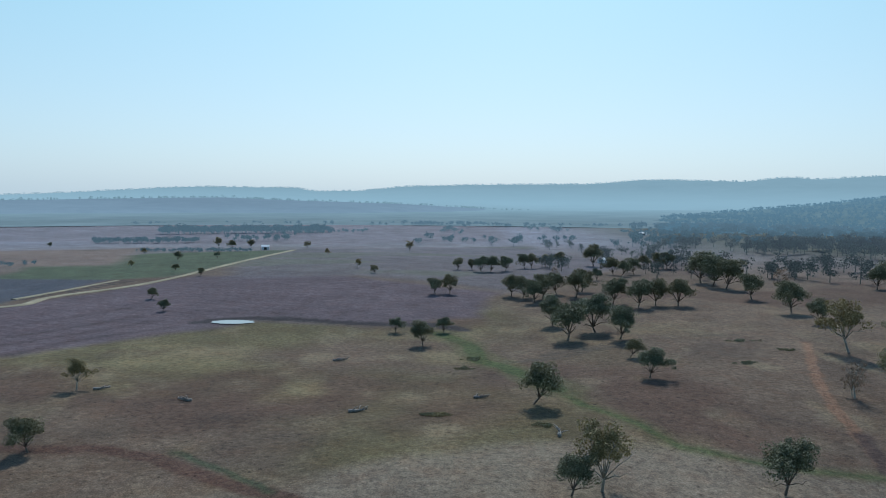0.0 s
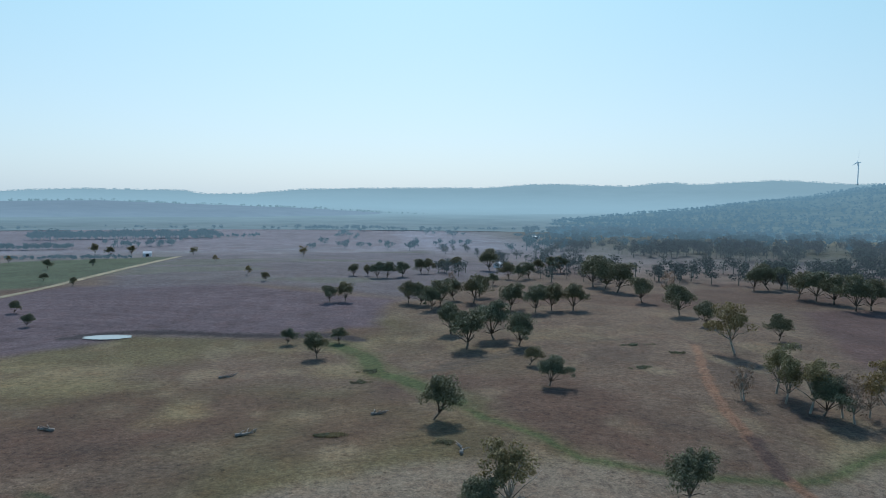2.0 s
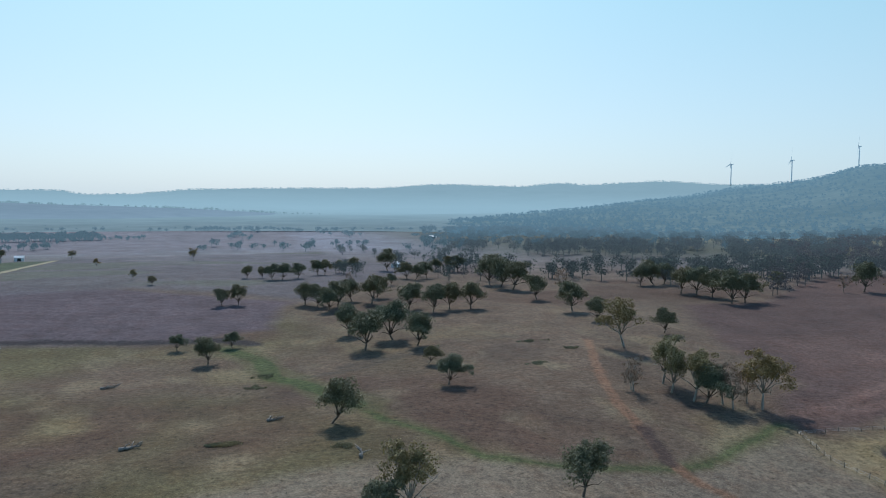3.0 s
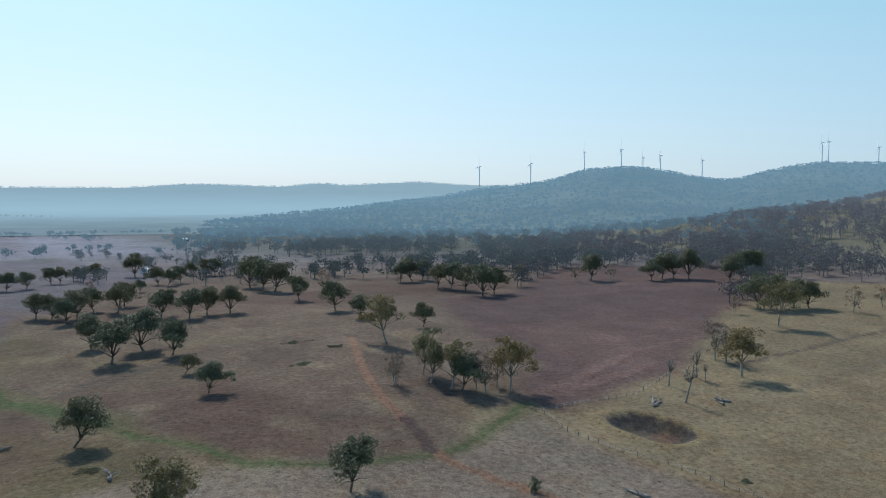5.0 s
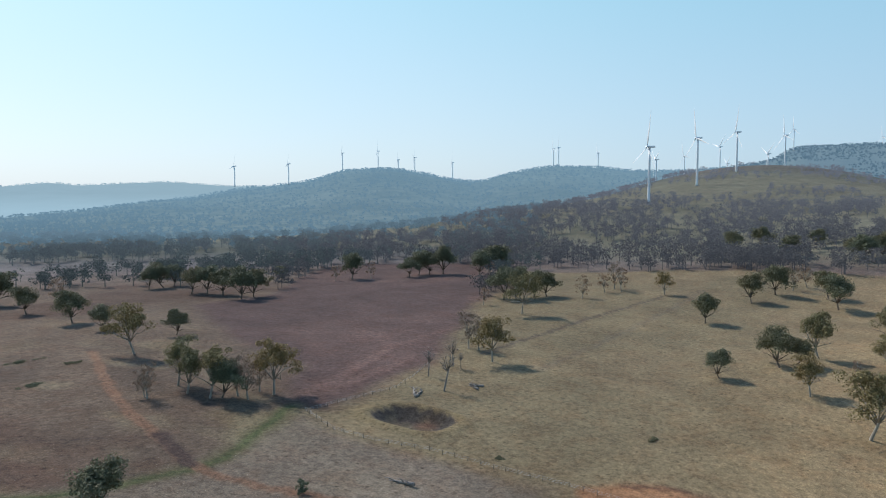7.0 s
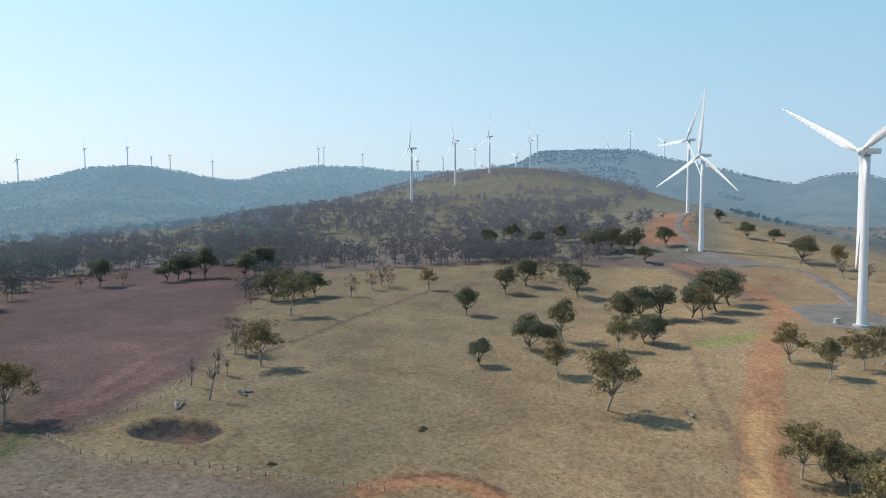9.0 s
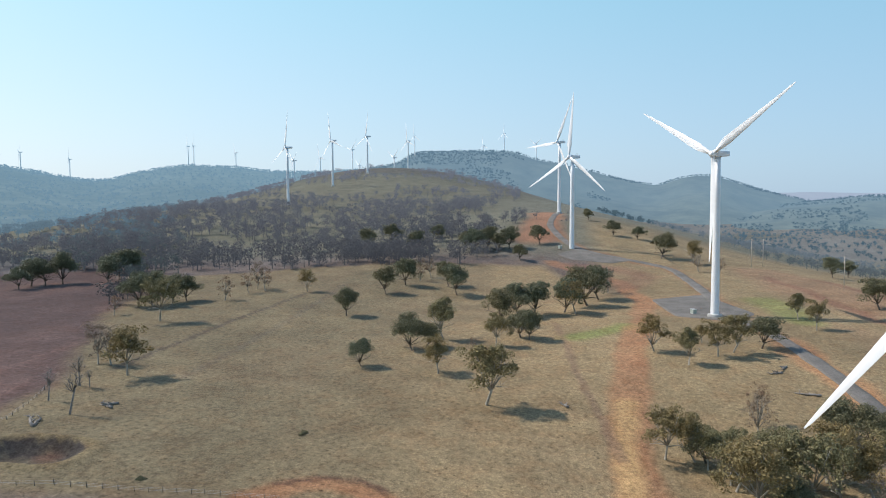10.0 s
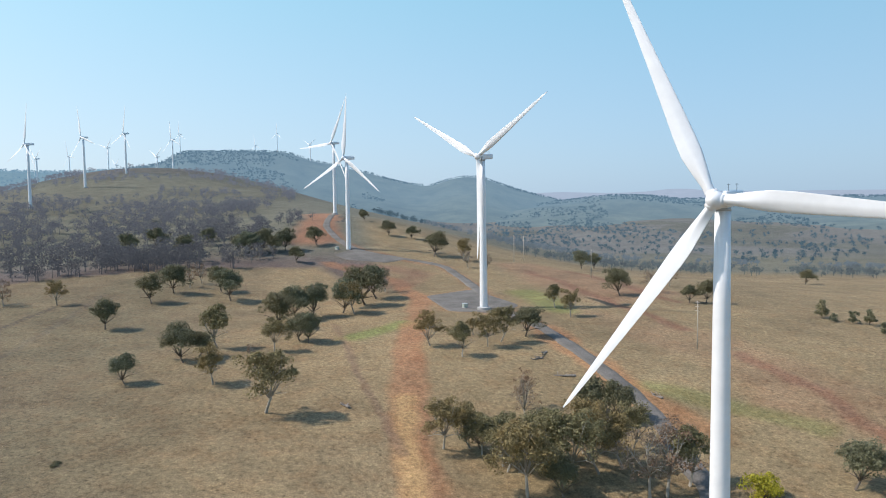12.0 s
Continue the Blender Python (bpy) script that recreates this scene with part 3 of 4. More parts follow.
# ---- distant ridges ----
def far_hill(name, crest, foot, low, profile, mat, label, rough=14.0, seed=1, steep=0.12):
    """A long hill. crest, foot: distances of its crest and foot; low: height of the foot; profile: bearing and crest height along it."""
    at, tops = [p[0] for p in profile], [p[1] for p in profile]
    b = np.arange(at[0], at[-1] + 0.01, 0.22)
    top = np.interp(b, at, tops)
    top = np.convolve(np.pad(top, 3, "edge"), np.ones(7) / 7, "valid")
    s = np.concatenate([np.linspace(0, 1, 60), [1.04, 1.1, 1.18]])
    bb, ss = np.meshgrid(b, s)
    reach = np.interp(b, [p[0] for p in crest], [p[1] for p in crest]) if isinstance(crest, tuple) else crest
    d = foot + (reach - foot) * ss
    x, y = d * np.sin(np.radians(bb)), d * np.cos(np.radians(bb))
    lift = np.clip(np.where(ss <= 1, (0.30 if steep < 0.3 else 0.12) * ss + (0.70 if steep < 0.3 else 0.88) * smooth(steep, 1.0, ss), 1 - (ss - 1) * 5), 0, 1)
    fold = wavy(x, y, 620, seed, 4) * np.clip(ss * 2.5 - 0.7, 0, 1) * np.clip((1.0 - ss) * 3, 0, 1)
    z = low + (top[None] - low) * lift + fold * rough * 3 + wavy(x, y, 90, seed + 3) * rough * 0.3 * np.clip(ss * 3 - 0.8, 0, 1)
    n, m = bb.shape
    i, j = np.meshgrid(np.arange(n - 1), np.arange(m - 1), indexing="ij")
    faces = np.stack([i * m + j, i * m + j + 1, (i + 1) * m + j + 1, (i + 1) * m + j], -1).reshape(-1, 4)[:, ::-1]
    ob = mesh_object(name, np.stack([x, y, z], -1).reshape(-1, 3), faces, mat, smooth=True)
    tagged(ob, label, "hill", kind="structure")
    return x, y, z


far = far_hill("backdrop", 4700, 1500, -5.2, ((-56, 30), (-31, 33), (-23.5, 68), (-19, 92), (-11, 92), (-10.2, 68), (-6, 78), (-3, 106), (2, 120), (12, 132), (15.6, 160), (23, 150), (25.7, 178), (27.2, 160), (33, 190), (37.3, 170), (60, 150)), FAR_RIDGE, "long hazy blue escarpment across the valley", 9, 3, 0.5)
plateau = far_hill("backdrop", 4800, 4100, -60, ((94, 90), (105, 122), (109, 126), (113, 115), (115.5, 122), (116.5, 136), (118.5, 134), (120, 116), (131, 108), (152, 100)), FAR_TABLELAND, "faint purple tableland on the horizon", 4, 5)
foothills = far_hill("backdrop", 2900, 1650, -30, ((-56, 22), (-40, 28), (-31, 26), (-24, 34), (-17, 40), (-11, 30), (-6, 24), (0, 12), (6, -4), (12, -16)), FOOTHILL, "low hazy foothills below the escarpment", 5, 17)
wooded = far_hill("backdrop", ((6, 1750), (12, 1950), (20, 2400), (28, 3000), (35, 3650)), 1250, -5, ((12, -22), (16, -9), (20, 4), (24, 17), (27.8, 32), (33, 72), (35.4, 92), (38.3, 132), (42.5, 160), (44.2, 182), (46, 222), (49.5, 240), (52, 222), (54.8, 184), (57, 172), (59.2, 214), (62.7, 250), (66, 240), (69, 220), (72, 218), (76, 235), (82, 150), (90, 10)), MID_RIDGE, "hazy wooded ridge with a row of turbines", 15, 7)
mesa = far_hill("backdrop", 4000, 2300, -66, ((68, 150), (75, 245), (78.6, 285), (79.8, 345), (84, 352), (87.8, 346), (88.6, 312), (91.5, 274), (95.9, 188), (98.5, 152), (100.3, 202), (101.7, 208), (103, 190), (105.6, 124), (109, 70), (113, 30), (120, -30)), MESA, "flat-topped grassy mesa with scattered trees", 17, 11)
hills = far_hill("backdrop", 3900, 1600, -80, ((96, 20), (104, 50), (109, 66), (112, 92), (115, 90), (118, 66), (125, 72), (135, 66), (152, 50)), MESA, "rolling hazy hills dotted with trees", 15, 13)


# ---- trees ----
OPEN_A = (
    (-112.3, 207.6, 9.0), (156.8, 263.2, 19.2), (33.1, 132.9, 13.7), (-244.1, 779.0, 12.3), (-33.9, 767.8, 11.0),
    (-65.3, 549.0, 7.0), (-248.4, 567.3, 6.4), (-289.3, 691.8, 6.6), (-148.0, 784.5, 8.7), (-109.5, 685.5, 6.6),
    (139.3, 203.1, 14.3), (142.5, 213.0, 15.3), (141.5, 194.4, 15.2), (159.1, 184.4, 17.0), (254.6, 158.6, 17.6),
    (360.2, 204.7, 22.6), (473.8, 161.1, 14.1), (349.3, 50.4, 19.9), (289.1, 43.8, 14.2), (256.3, 21.5, 21.2),
    (336.4, 23.6, 14.9), (646.0, -125.5, 18.8), (431.3, -16.9, 18.3), (335.1, -48.0, 15.5), (315.1, -59.4, 15.3),
    (330.0, -74.5, 15.9), (337.9, -83.0, 16.7), (354.6, -72.8, 8.3), (416.5, -136.0, 13.5), (223.2, -35.3, 16.1),
)
OPEN_B = (
    (223.0, -43.8, 13.2), (218.4, -46.6, 12.8), (210.5, -51.4, 14.1), (216.0, -51.7, 12.9), (192.5, -53.8, 20.5),
    (201.7, -63.9, 18.5), (201.1, -69.6, 19.9), (203.4, -78.9, 18.9), (191.8, -102.0, 16.9), (389.1, -136.1, 14.7),
    (207.1, -51.9, 14.8), (212.9, -62.9, 16.0), (215.9, -78.6, 16.4), (205.0, -87.1, 17.1), (217.3, -96.3, 14.2),
)
OPEN = OPEN_A + OPEN_B
DENSE_A = (
    (-97.1, 154.4, 8.2), (-21.0, 319.5, 6.8), (-7.8, 291.9, 10.1), (1.4, 318.6, 6.7), (-168.6, 406.9, 6.3),
    (-147.2, 367.9, 6.0), (-173.2, 507.2, 5.7), (-204.9, 543.7, 5.2), (-233.8, 629.6, 8.1), (-434.3, 790.7, 5.0),
    (-205.3, 651.1, 6.2), (-229.3, 783.8, 8.7), (-212.4, 797.3, 8.8), (-48.4, 516.1, 5.8), (-3.6, 424.8, 9.6),
    (5.3, 427.3, 11.0), (42.4, 421.4, 12.3), (48.4, 413.9, 12.1), (53.1, 398.2, 11.6), (59.7, 410.8, 13.9),
    (70.7, 428.1, 12.5), (80.5, 415.9, 15.5), (53.9, 292.0, 15.3), (52.8, 327.2, 13.4), (68.7, 307.8, 16.1),
    (76.0, 291.3, 13.4), (71.0, 256.5, 6.8), (88.6, 440.1, 12.8), (95.4, 386.5, 14.1), (105.6, 372.1, 14.5),
)
DENSE_B = (
    (117.1, 380.2, 13.9), (128.3, 376.6, 13.8), (69.8, 226.5, 9.4), (27.1, 196.1, 12.3), (26.3, 130.1, 8.5),
    (73.2, 137.6, 11.5), (13.0, 551.1, 8.8), (24.1, 552.7, 8.0), (30.8, 538.0, 11.2), (37.9, 541.3, 11.3),
    (50.5, 551.6, 11.0), (67.8, 574.5, 11.5), (73.6, 577.2, 11.6), (87.9, 595.9, 10.0), (101.3, 610.5, 11.2),
    (131.4, 609.9, 17.6), (131.6, 538.7, 12.1), (136.0, 530.6, 11.1), (148.0, 540.5, 12.2), (171.5, 596.5, 10.5),
    (180.4, 586.5, 13.2), (188.1, 588.2, 13.2), (110.1, 499.0, 8.0), (179.9, 486.7, 20.4), (181.7, 468.3, 19.7),
    (184.1, 452.3, 18.9), (178.5, 400.8, 14.3), (176.9, 350.1, 15.4), (175.3, 319.6, 11.0), (191.8, 286.8, 10.8),
)
DENSE_C = (
    (286.4, 459.9, 14.3), (298.1, 461.0, 17.0), (308.4, 463.4, 14.7), (289.0, 414.5, 16.6), (292.9, 403.1, 17.9),
    (295.2, 390.0, 16.8), (291.5, 366.8, 19.1), (303.0, 369.3, 16.5), (374.7, 424.5, 11.1), (414.1, 387.7, 19.5),
    (455.3, 362.9, 14.3), (471.5, 365.5, 19.2), (479.3, 360.2, 17.4), (488.6, 353.3, 22.0), (497.6, 322.3, 18.7),
    (517.0, 325.6, 21.4), (531.7, 326.0, 21.8), (397.9, 239.5, 19.7), (406.0, 235.5, 19.8), (416.4, 227.6, 16.4),
    (425.2, 223.2, 14.7), (144.4, 192.0, 11.8), (476.0, 106.9, 17.6), (513.9, 100.7, 18.8), (487.8, 60.4, 20.0),
    (521.1, 70.6, 17.2), (401.8, 113.8, 15.4), (292.5, 77.0, 11.0), (323.9, 61.1, 16.0), (333.1, 56.0, 11.1),
)
DENSE_D = (
    (392.5, 22.9, 18.8), (420.8, 16.5, 18.5), (423.9, 7.0, 18.6), (352.4, 8.5, 14.1), (357.4, 12.7, 12.7),
    (436.1, -10.7, 19.2), (464.3, -25.1, 23.1), (488.7, -34.2, 22.0), (636.3, 22.3, 13.7), (708.1, 6.2, 17.2),
    (867.9, -49.6, 13.0), (764.6, -68.4, 14.8), (757.3, -91.8, 12.3), (662.7, -101.3, 21.5), (347.8, -98.1, 14.2),
    (686.0, 76.7, 16.1), (672.8, 64.6, 19.9), (684.9, 34.3, 20.0), (674.6, 44.1, 15.6), (683.9, 55.1, 20.1),
    (729.8, 110.2, 17.2), (677.9, 124.1, 18.8), (712.9, 177.1, 19.5), (744.1, 160.3, 20.2), (241.1, -91.8, 13.5),
    (238.0, -98.9, 13.0), (190.9, -63.9, 11.3), (222.6, -46.9, 10.8), (449.0, -191.1, 17.1), (416.8, -234.3, 14.1),
)
DENSE_E = (
    (629.2, -232.1, 16.4), (699.6, -271.4, 14.3), (418.4, -223.8, 10.6), (550.9, -400.6, 11.9), (178.0, -144.3, 13.3),
)
DENSE = DENSE_A + DENSE_B + DENSE_C + DENSE_D + DENSE_E
SPARSE_A = (
    (127.4, 208.3, 8.4), (81.2, 501.7, 8.9), (210.2, 433.7, 15.8), (127.0, 206.1, 11.0), (149.3, 190.6, 13.8),
    (149.5, 185.7, 12.4), (158.1, 190.1, 10.2), (400.2, 391.3, 12.2), (431.1, 382.3, 12.5), (371.2, 238.0, 10.6),
    (431.5, 200.7, 14.3), (462.4, 198.3, 13.1), (479.4, 198.7, 18.9), (471.0, 190.0, 14.8), (266.8, 178.8, 16.6),
    (268.0, 174.0, 15.0), (550.5, 87.8, 15.7), (535.1, 93.9, 15.3), (325.0, 32.9, 6.6), (514.7, -42.7, 17.7),
    (252.7, -70.0, 13.2), (604.2, -121.5, 15.0), (596.3, -136.0, 12.9), (188.2, -87.9, 19.7), (187.9, -93.1, 21.3),
    (243.6, -67.9, 13.1), (461.6, -218.1, 14.6), (494.9, -249.3, 14.1),
)
SPARSE = SPARSE_A
DEAD_A = (
    (216.8, 163.6, 10.9), (206.1, 148.4, 14.1), (235.8, 165.4, 11.5), (235.4, 161.3, 7.0),
)
DEAD = DEAD_A
SHRUB_A = (
    (112.9, 121.3, 3.4), (363.6, -274.3, 9.5), (354.1, -275.0, 5.0), (349.2, -282.1, 6.7), (343.1, -287.3, 7.9),
    (321.9, -277.9, 6.2),
)
SHRUB = SHRUB_A
BUSH_A = (
    (180.7, -118.4, 6.9),
)
BUSH = BUSH_A


def leaf_cards(rng, centres, radii, per, size, squash=0.85):
    """Small folded leaf sprays scattered through clumps."""
    c = np.repeat(np.asarray(centres), per, axis=0)
    r = np.repeat(np.asarray(radii), per)
    v = rng.normal(size=c.shape)
    v /= np.linalg.norm(v, axis=1, keepdims=True)
    v[:, 2] = np.where(v[:, 2] < -0.8, -v[:, 2] * 0.6, v[:, 2])
    q = r[:, None] * (0.45 + 0.6 * rng.random((len(c), 1)) ** 0.7) * v
    q[:, 2] *= squash
    p = c + q
    n = v + (0, 0, 0.25) + 0.45 * rng.normal(size=v.shape)
    n /= np.linalg.norm(n, axis=1, keepdims=True)
    t = np.cross(n, rng.normal(size=n.shape))
    t /= np.linalg.norm(t, axis=1, keepdims=True)
    s = np.cross(n, t)
    w = size * (0.6 + 0.9 * rng.random((len(c), 1)))
    verts = np.stack([p - t * w, p + s * w * 0.55 + n * w * 0.25, p + t * w, p - s * w * 0.55 + n * w * 0.25], 1).reshape(-1, 3)
    faces = np.arange(len(verts)).reshape(-1, 4)
    return verts, faces


SHAPES = {
    # trunk share, crown half width, crown bottom, clumps, cards a clump, card size, clump size, limbs
    "dense": (0.18, 0.56, 0.12, 84, 90, 0.020, 0.150, 10),
    "open": (0.26, 0.42, 0.20, 56, 85, 0.0165, 0.112, 10),
    "sparse": (0.28, 0.36, 0.26, 30, 40, 0.0145, 0.100, 10),
    "dead": (0.46, 0.20, 0.42, 0, 0, 0.0, 0.0, 11),
    "bush": (0.06, 0.55, 0.02, 40, 90, 0.034, 0.22, 8),
    "shrub": (0.10, 0.40, 0.08, 16, 50, 0.045, 0.19, 5),
}
CROWNS = {"dense": LEAF_DENSE, "open": LEAF_OPEN, "sparse": LEAF_SPARSE, "bush": LEAF_BUSH, "shrub": LEAF_DENSE}
TRUNKS = {"dense": BARK, "open": PALE_BARK, "sparse": PALE_BARK, "dead": DEAD_WOOD, "bush": BARK, "shrub": BARK}
LABELS = {
    "dense": "dark green eucalypt with a broad dense crown in pasture",
    "open": "olive gum tree with pale limbs and an open crown",
    "sparse": "thin dry gum tree with grey limbs and few leaves",
    "dead": "bare grey dead gum tree standing in pasture",
    "bush": "rounded bright yellow-green bush on dry grass",
    "shrub": "scraggly dark shrub in a ragged row on grass",
}


def make_tree(kind, seed):
    """A tree one metre high: trunk and limbs that reach into a crown of leaf sprays in clumps."""
    rng = np.random.default_rng(seed)
    fork, wide, low, clumps, per, card, clump, limbs = SHAPES[kind]
    fork *= 0.85 + 0.3 * rng.random()
    root = new("bush" if kind in ("bush", "shrub") else "tree")
    lean = rng.normal(size=2) * 0.05
    base = 0.020 if kind in ("open", "sparse", "dead") else 0.025
    top = Vector((lean[0], lean[1], fork))
    # crown lobes round the limb ends, uneven in reach and height, with gaps between them
    lobes = []
    for i in range(limbs):
        a = 2 * math.pi * (i * 0.382 + 0.12 * rng.random()) + seed
        u = (i + 0.3 + 0.5 * rng.random()) / limbs
        level = low + clump * 0.35 + (0.90 - low - clump * 0.35) * u
        r = wide * (1.05 - 0.75 * abs(u - 0.42) ** 1.2) * (0.45 + 0.6 * rng.random()) - clump * 0.4
        lobes.append(np.array((lean[0] + r * math.cos(a), lean[1] + r * math.sin(a), level)))
    places, radii = [], []
    for i in range(clumps):
        c = lobes[i % limbs] + rng.normal(size=3) * np.array((0.75, 0.75, 0.6)) * clump
        if kind in ("dense", "open") and i % 5 < (4 if kind == "dense" else 3):
            # fill the dome between the lobes
            v = rng.normal(size=3)
            v /= np.linalg.norm(v)
            v[2] = abs(v[2]) if v[2] < -0.3 else v[2]
            swell = 0.80 + 0.22 * math.sin(2 * math.atan2(v[1], v[0]) + seed) * math.cos(3 * v[2] + seed)
            half = (0.98 - low) / 2
            c = np.array((lean[0], lean[1], low + half * 0.95)) + v * np.array((wide, wide, half)) * swell * (0.30 + 0.62 * rng.random() ** 0.7)
        if i >= 2 * limbs and rng.random() < 0.35:
            c = c * (0.55, 0.55, 1) + (0, 0, 0.04)
        c[2] = min(c[2], 0.99 - clump * 0.75)
        places.append(c)
        radii.append(clump * (0.55 + 0.65 * rng.random()))
    bm = bmesh.new()
    tube(bm, [(0, 0, -0.03), (0.004, 0, 0.02), (lean[0] * 0.5, lean[1] * 0.5, fork * 0.55), top], (base * 1.5, base * 1.1, base * 0.9, base * 0.75), 8)
    for i in range(limbs):
        end = Vector(lobes[i])
        start = top.lerp(Vector((0, 0, fork * 0.6)), 0.4 * rng.random())
        bend = start.lerp(end, 0.5) + Vector((0.03 * rng.normal(), 0.03 * rng.normal(), 0.02 + 0.04 * rng.random()))
        r = base * (0.42 + 0.22 * rng.random())
        tube(bm, [start, bend, end], (r, r * 0.6, r * 0.22), 6)
        for _ in range(7 if kind == "dead" else 3 if kind in ("sparse", "open") else 1):
            s = bend.lerp(end, rng.random() * 0.8)
            e = s + Vector((rng.normal() * 0.09, rng.normal() * 0.09, 0.04 + 0.1 * rng.random()))
            tube(bm, [s, s.lerp(e, 0.5) + Vector((0.01, 0, 0.01)), e], (r * 0.4, r * 0.25, r * 0.1), 4)
    part("trunk", bm, TRUNKS[kind], root)
    if clumps:
        v, f = leaf_cards(rng, places, radii, per, card)
        mesh_object("crown", v, f, CROWNS[kind], root)
    return tagged(root, LABELS[kind], "bush" if kind in ("bush", "shrub") else "tree", "bushes in the paddocks" if kind in ("bush", "shrub") else "trees in the paddocks")


def plant(kind, places, variants, seed):
    rng = random.Random(seed)
    models = [make_tree(kind, seed * 50 + i) for i in range(variants)]
    for i, (x, y, h) in enumerate(places):
        wide = 1.10 if kind == "dense" else 1.08
        m = pose(x, y, ground_z(x, y) - 0.1, 0, 0, rng.uniform(0, 360)) @ Matrix.Diagonal((h * wide * rng.uniform(0.94, 1.12), h * wide * rng.uniform(0.94, 1.12), h * 1.12, 1))
        if i < variants:
            models[i].matrix_basis = m
        else:
            model = models[i % variants]
            kept = model.matrix_basis.copy()
            model.matrix_basis = Matrix()
            copy_thing(model, m)
            model.matrix_basis = kept


plant("dense", DENSE, 7, 1)
plant("open", OPEN, 7, 2)
plant("sparse", SPARSE, 5, 3)
plant("dead", DEAD, 4, 4)
plant("bush", BUSH, 1, 5)
plant("shrub", SHRUB, 3, 6)


# ---- woods too thick to count ----
def low_tree(rng, cards, size):
    """A light tree one metre high for the woods, as vertices and quads; the trunk comes first."""
    k = 8 if cards > 30 else 4
    near = cards > 100
    centres = rng.normal(size=(k, 3)) * ((0.15, 0.15, 0.16) if near else (0.12, 0.12, 0.09)) + np.array((0, 0, 0.55 if near else 0.52))
    centres[:, 2] = np.clip(centres[:, 2], 0.30, 0.84)
    v, f = leaf_cards(rng, centres, np.full(k, 0.19 if near else 0.24), max(cards // k, 2), size)
    w = 0.022
    t = np.array([(w, 0, 0), (-w * 0.5, w * 0.87, 0), (-w * 0.5, -w * 0.87, 0), (w * 0.5, 0, 0.7), (-w * 0.25, w * 0.4, 0.7), (-w * 0.25, -w * 0.4, 0.7)])
    tf = np.array([(0, 1, 4, 3), (1, 2, 5, 4), (2, 0, 3, 5)])
    return np.concatenate([t, v]), np.concatenate([tf, f + 6])


def woods(name, places, cards, size, tints, seed, label):
    """places: an array of x, y, z, height."""
    rng = np.random.default_rng(seed)
    models = [low_tree(rng, cards, size) for _ in range(9)]
    allv, allf, allc, start = [], [], [], 0
    for x, y, z, h in places:
        v, f = models[int(rng.integers(9))]
        a = rng.random() * 6.283
        c, s = math.cos(a), math.sin(a)
        wide = h * (0.85 + 0.45 * rng.random())
        p = np.stack([(v[:, 0] * c - v[:, 1] * s) * wide + x, (v[:, 0] * s + v[:, 1] * c) * wide + y, v[:, 2] * h + z - 0.2], 1)
        tone = np.array(tints[int(rng.integers(len(tints)))]) * (0.75 + 0.5 * rng.random())
        col = np.ones((len(v), 4))
        col[:, :3] = tone
        col[:6, :3] = (0.26, 0.23, 0.20)
        allv.append(p), allf.append(f + start), allc.append(col)
        start += len(v)
    ob = mesh_object(name, np.concatenate(allv), np.concatenate(allf), LEAF_WOODS)
    layer = ob.data.attributes.new("tint", "FLOAT_COLOR", "POINT")
    layer.data.foreach_set("color", np.concatenate(allc).astype(np.float32).ravel())
    return tagged(ob, label, "trees", kind="stuff")


def scatter(rng, count, b0, b1, d0, d1, low, high, clump=90.0, cut=-0.15, seed=1):
    """Places in a ring sector, gathered into clumps."""
    out = []
    while len(out) < count:
        n = count * 3
        b, d = rng.uniform(b0, b1, n), np.sqrt(rng.uniform(d0 * d0, d1 * d1, n))
        x, y = d * np.sin(np.radians(b)), d * np.cos(np.radians(b))
        keep = wavy(x, y, clump, seed, 2) > cut
        clear = np.zeros(n)
        for poly in (RED_PADDOCK, PLOUGHED, CROP, PALE_FIELD, GOLD_SLOPE):
            clear = np.maximum(clear, inside(x, y, poly, 6))
        keep &= (clear < 0.5) & (along(x, y, ROAD, 26, 4) < 0.1)
        x, y = x[keep], y[keep]
        h = rng.uniform(low, high, len(x))
        out += list(zip(x, y, height(x, y), h))
    return np.array(out[:count])


rng = np.random.default_rng(77)
# windbreaks on the plain: from, to, trees, height
TREE_BELTS = ((-425, 1090, -185, 1166, 190, 15), (-414, 855, -301, 883, 70, 9), (-310, 735, -200, 738, 90, 5), (-267, 911, -200, 968, 18, 10), (-203, 1114, -113, 1183, 16, 9), (-71, 1491, 114, 1616, 34, 13), (-352, 578, -338, 588, 7, 6))
GREENS = ((0.104, 0.128, 0.104), (0.118, 0.138, 0.108), (0.130, 0.138, 0.114))
DRIES = ((0.205, 0.182, 0.165), (0.225, 0.195, 0.180), (0.160, 0.160, 0.125), (0.135, 0.148, 0.112))
near_woods = np.concatenate([
    scatter(rng, 240, 17, 42, 540, 950, 13, 19, 110, -0.1, 3),
    scatter(rng, 60, 8, 20, 560, 900, 9, 13, 60, 0.1, 5),
    scatter(rng, 210, 38, 62, 600, 1000, 14, 20, 90, -0.15, 7),
])
valley_floor = woods("woodland", near_woods, 176, 0.046, GREENS, 11, "dark eucalypt woodland along the valley floor")
slope_woods = np.concatenate([
    scatter(rng, 760, 54, 86, 590, 1200, 14, 21, 80, -0.3, 9),
    scatter(rng, 40, 80, 92, 640, 900, 10, 14, 60, 0.0, 10),
    scatter(rng, 120, 54, 80, 470, 700, 12, 18, 70, 0.05, 11),
    scatter(rng, 190, 41, 60, 500, 1000, 13, 19, 80, -0.1, 14),
    scatter(rng, 760, 58, 88, 1150, 1950, 10, 15, 120, -0.1, 12),
])
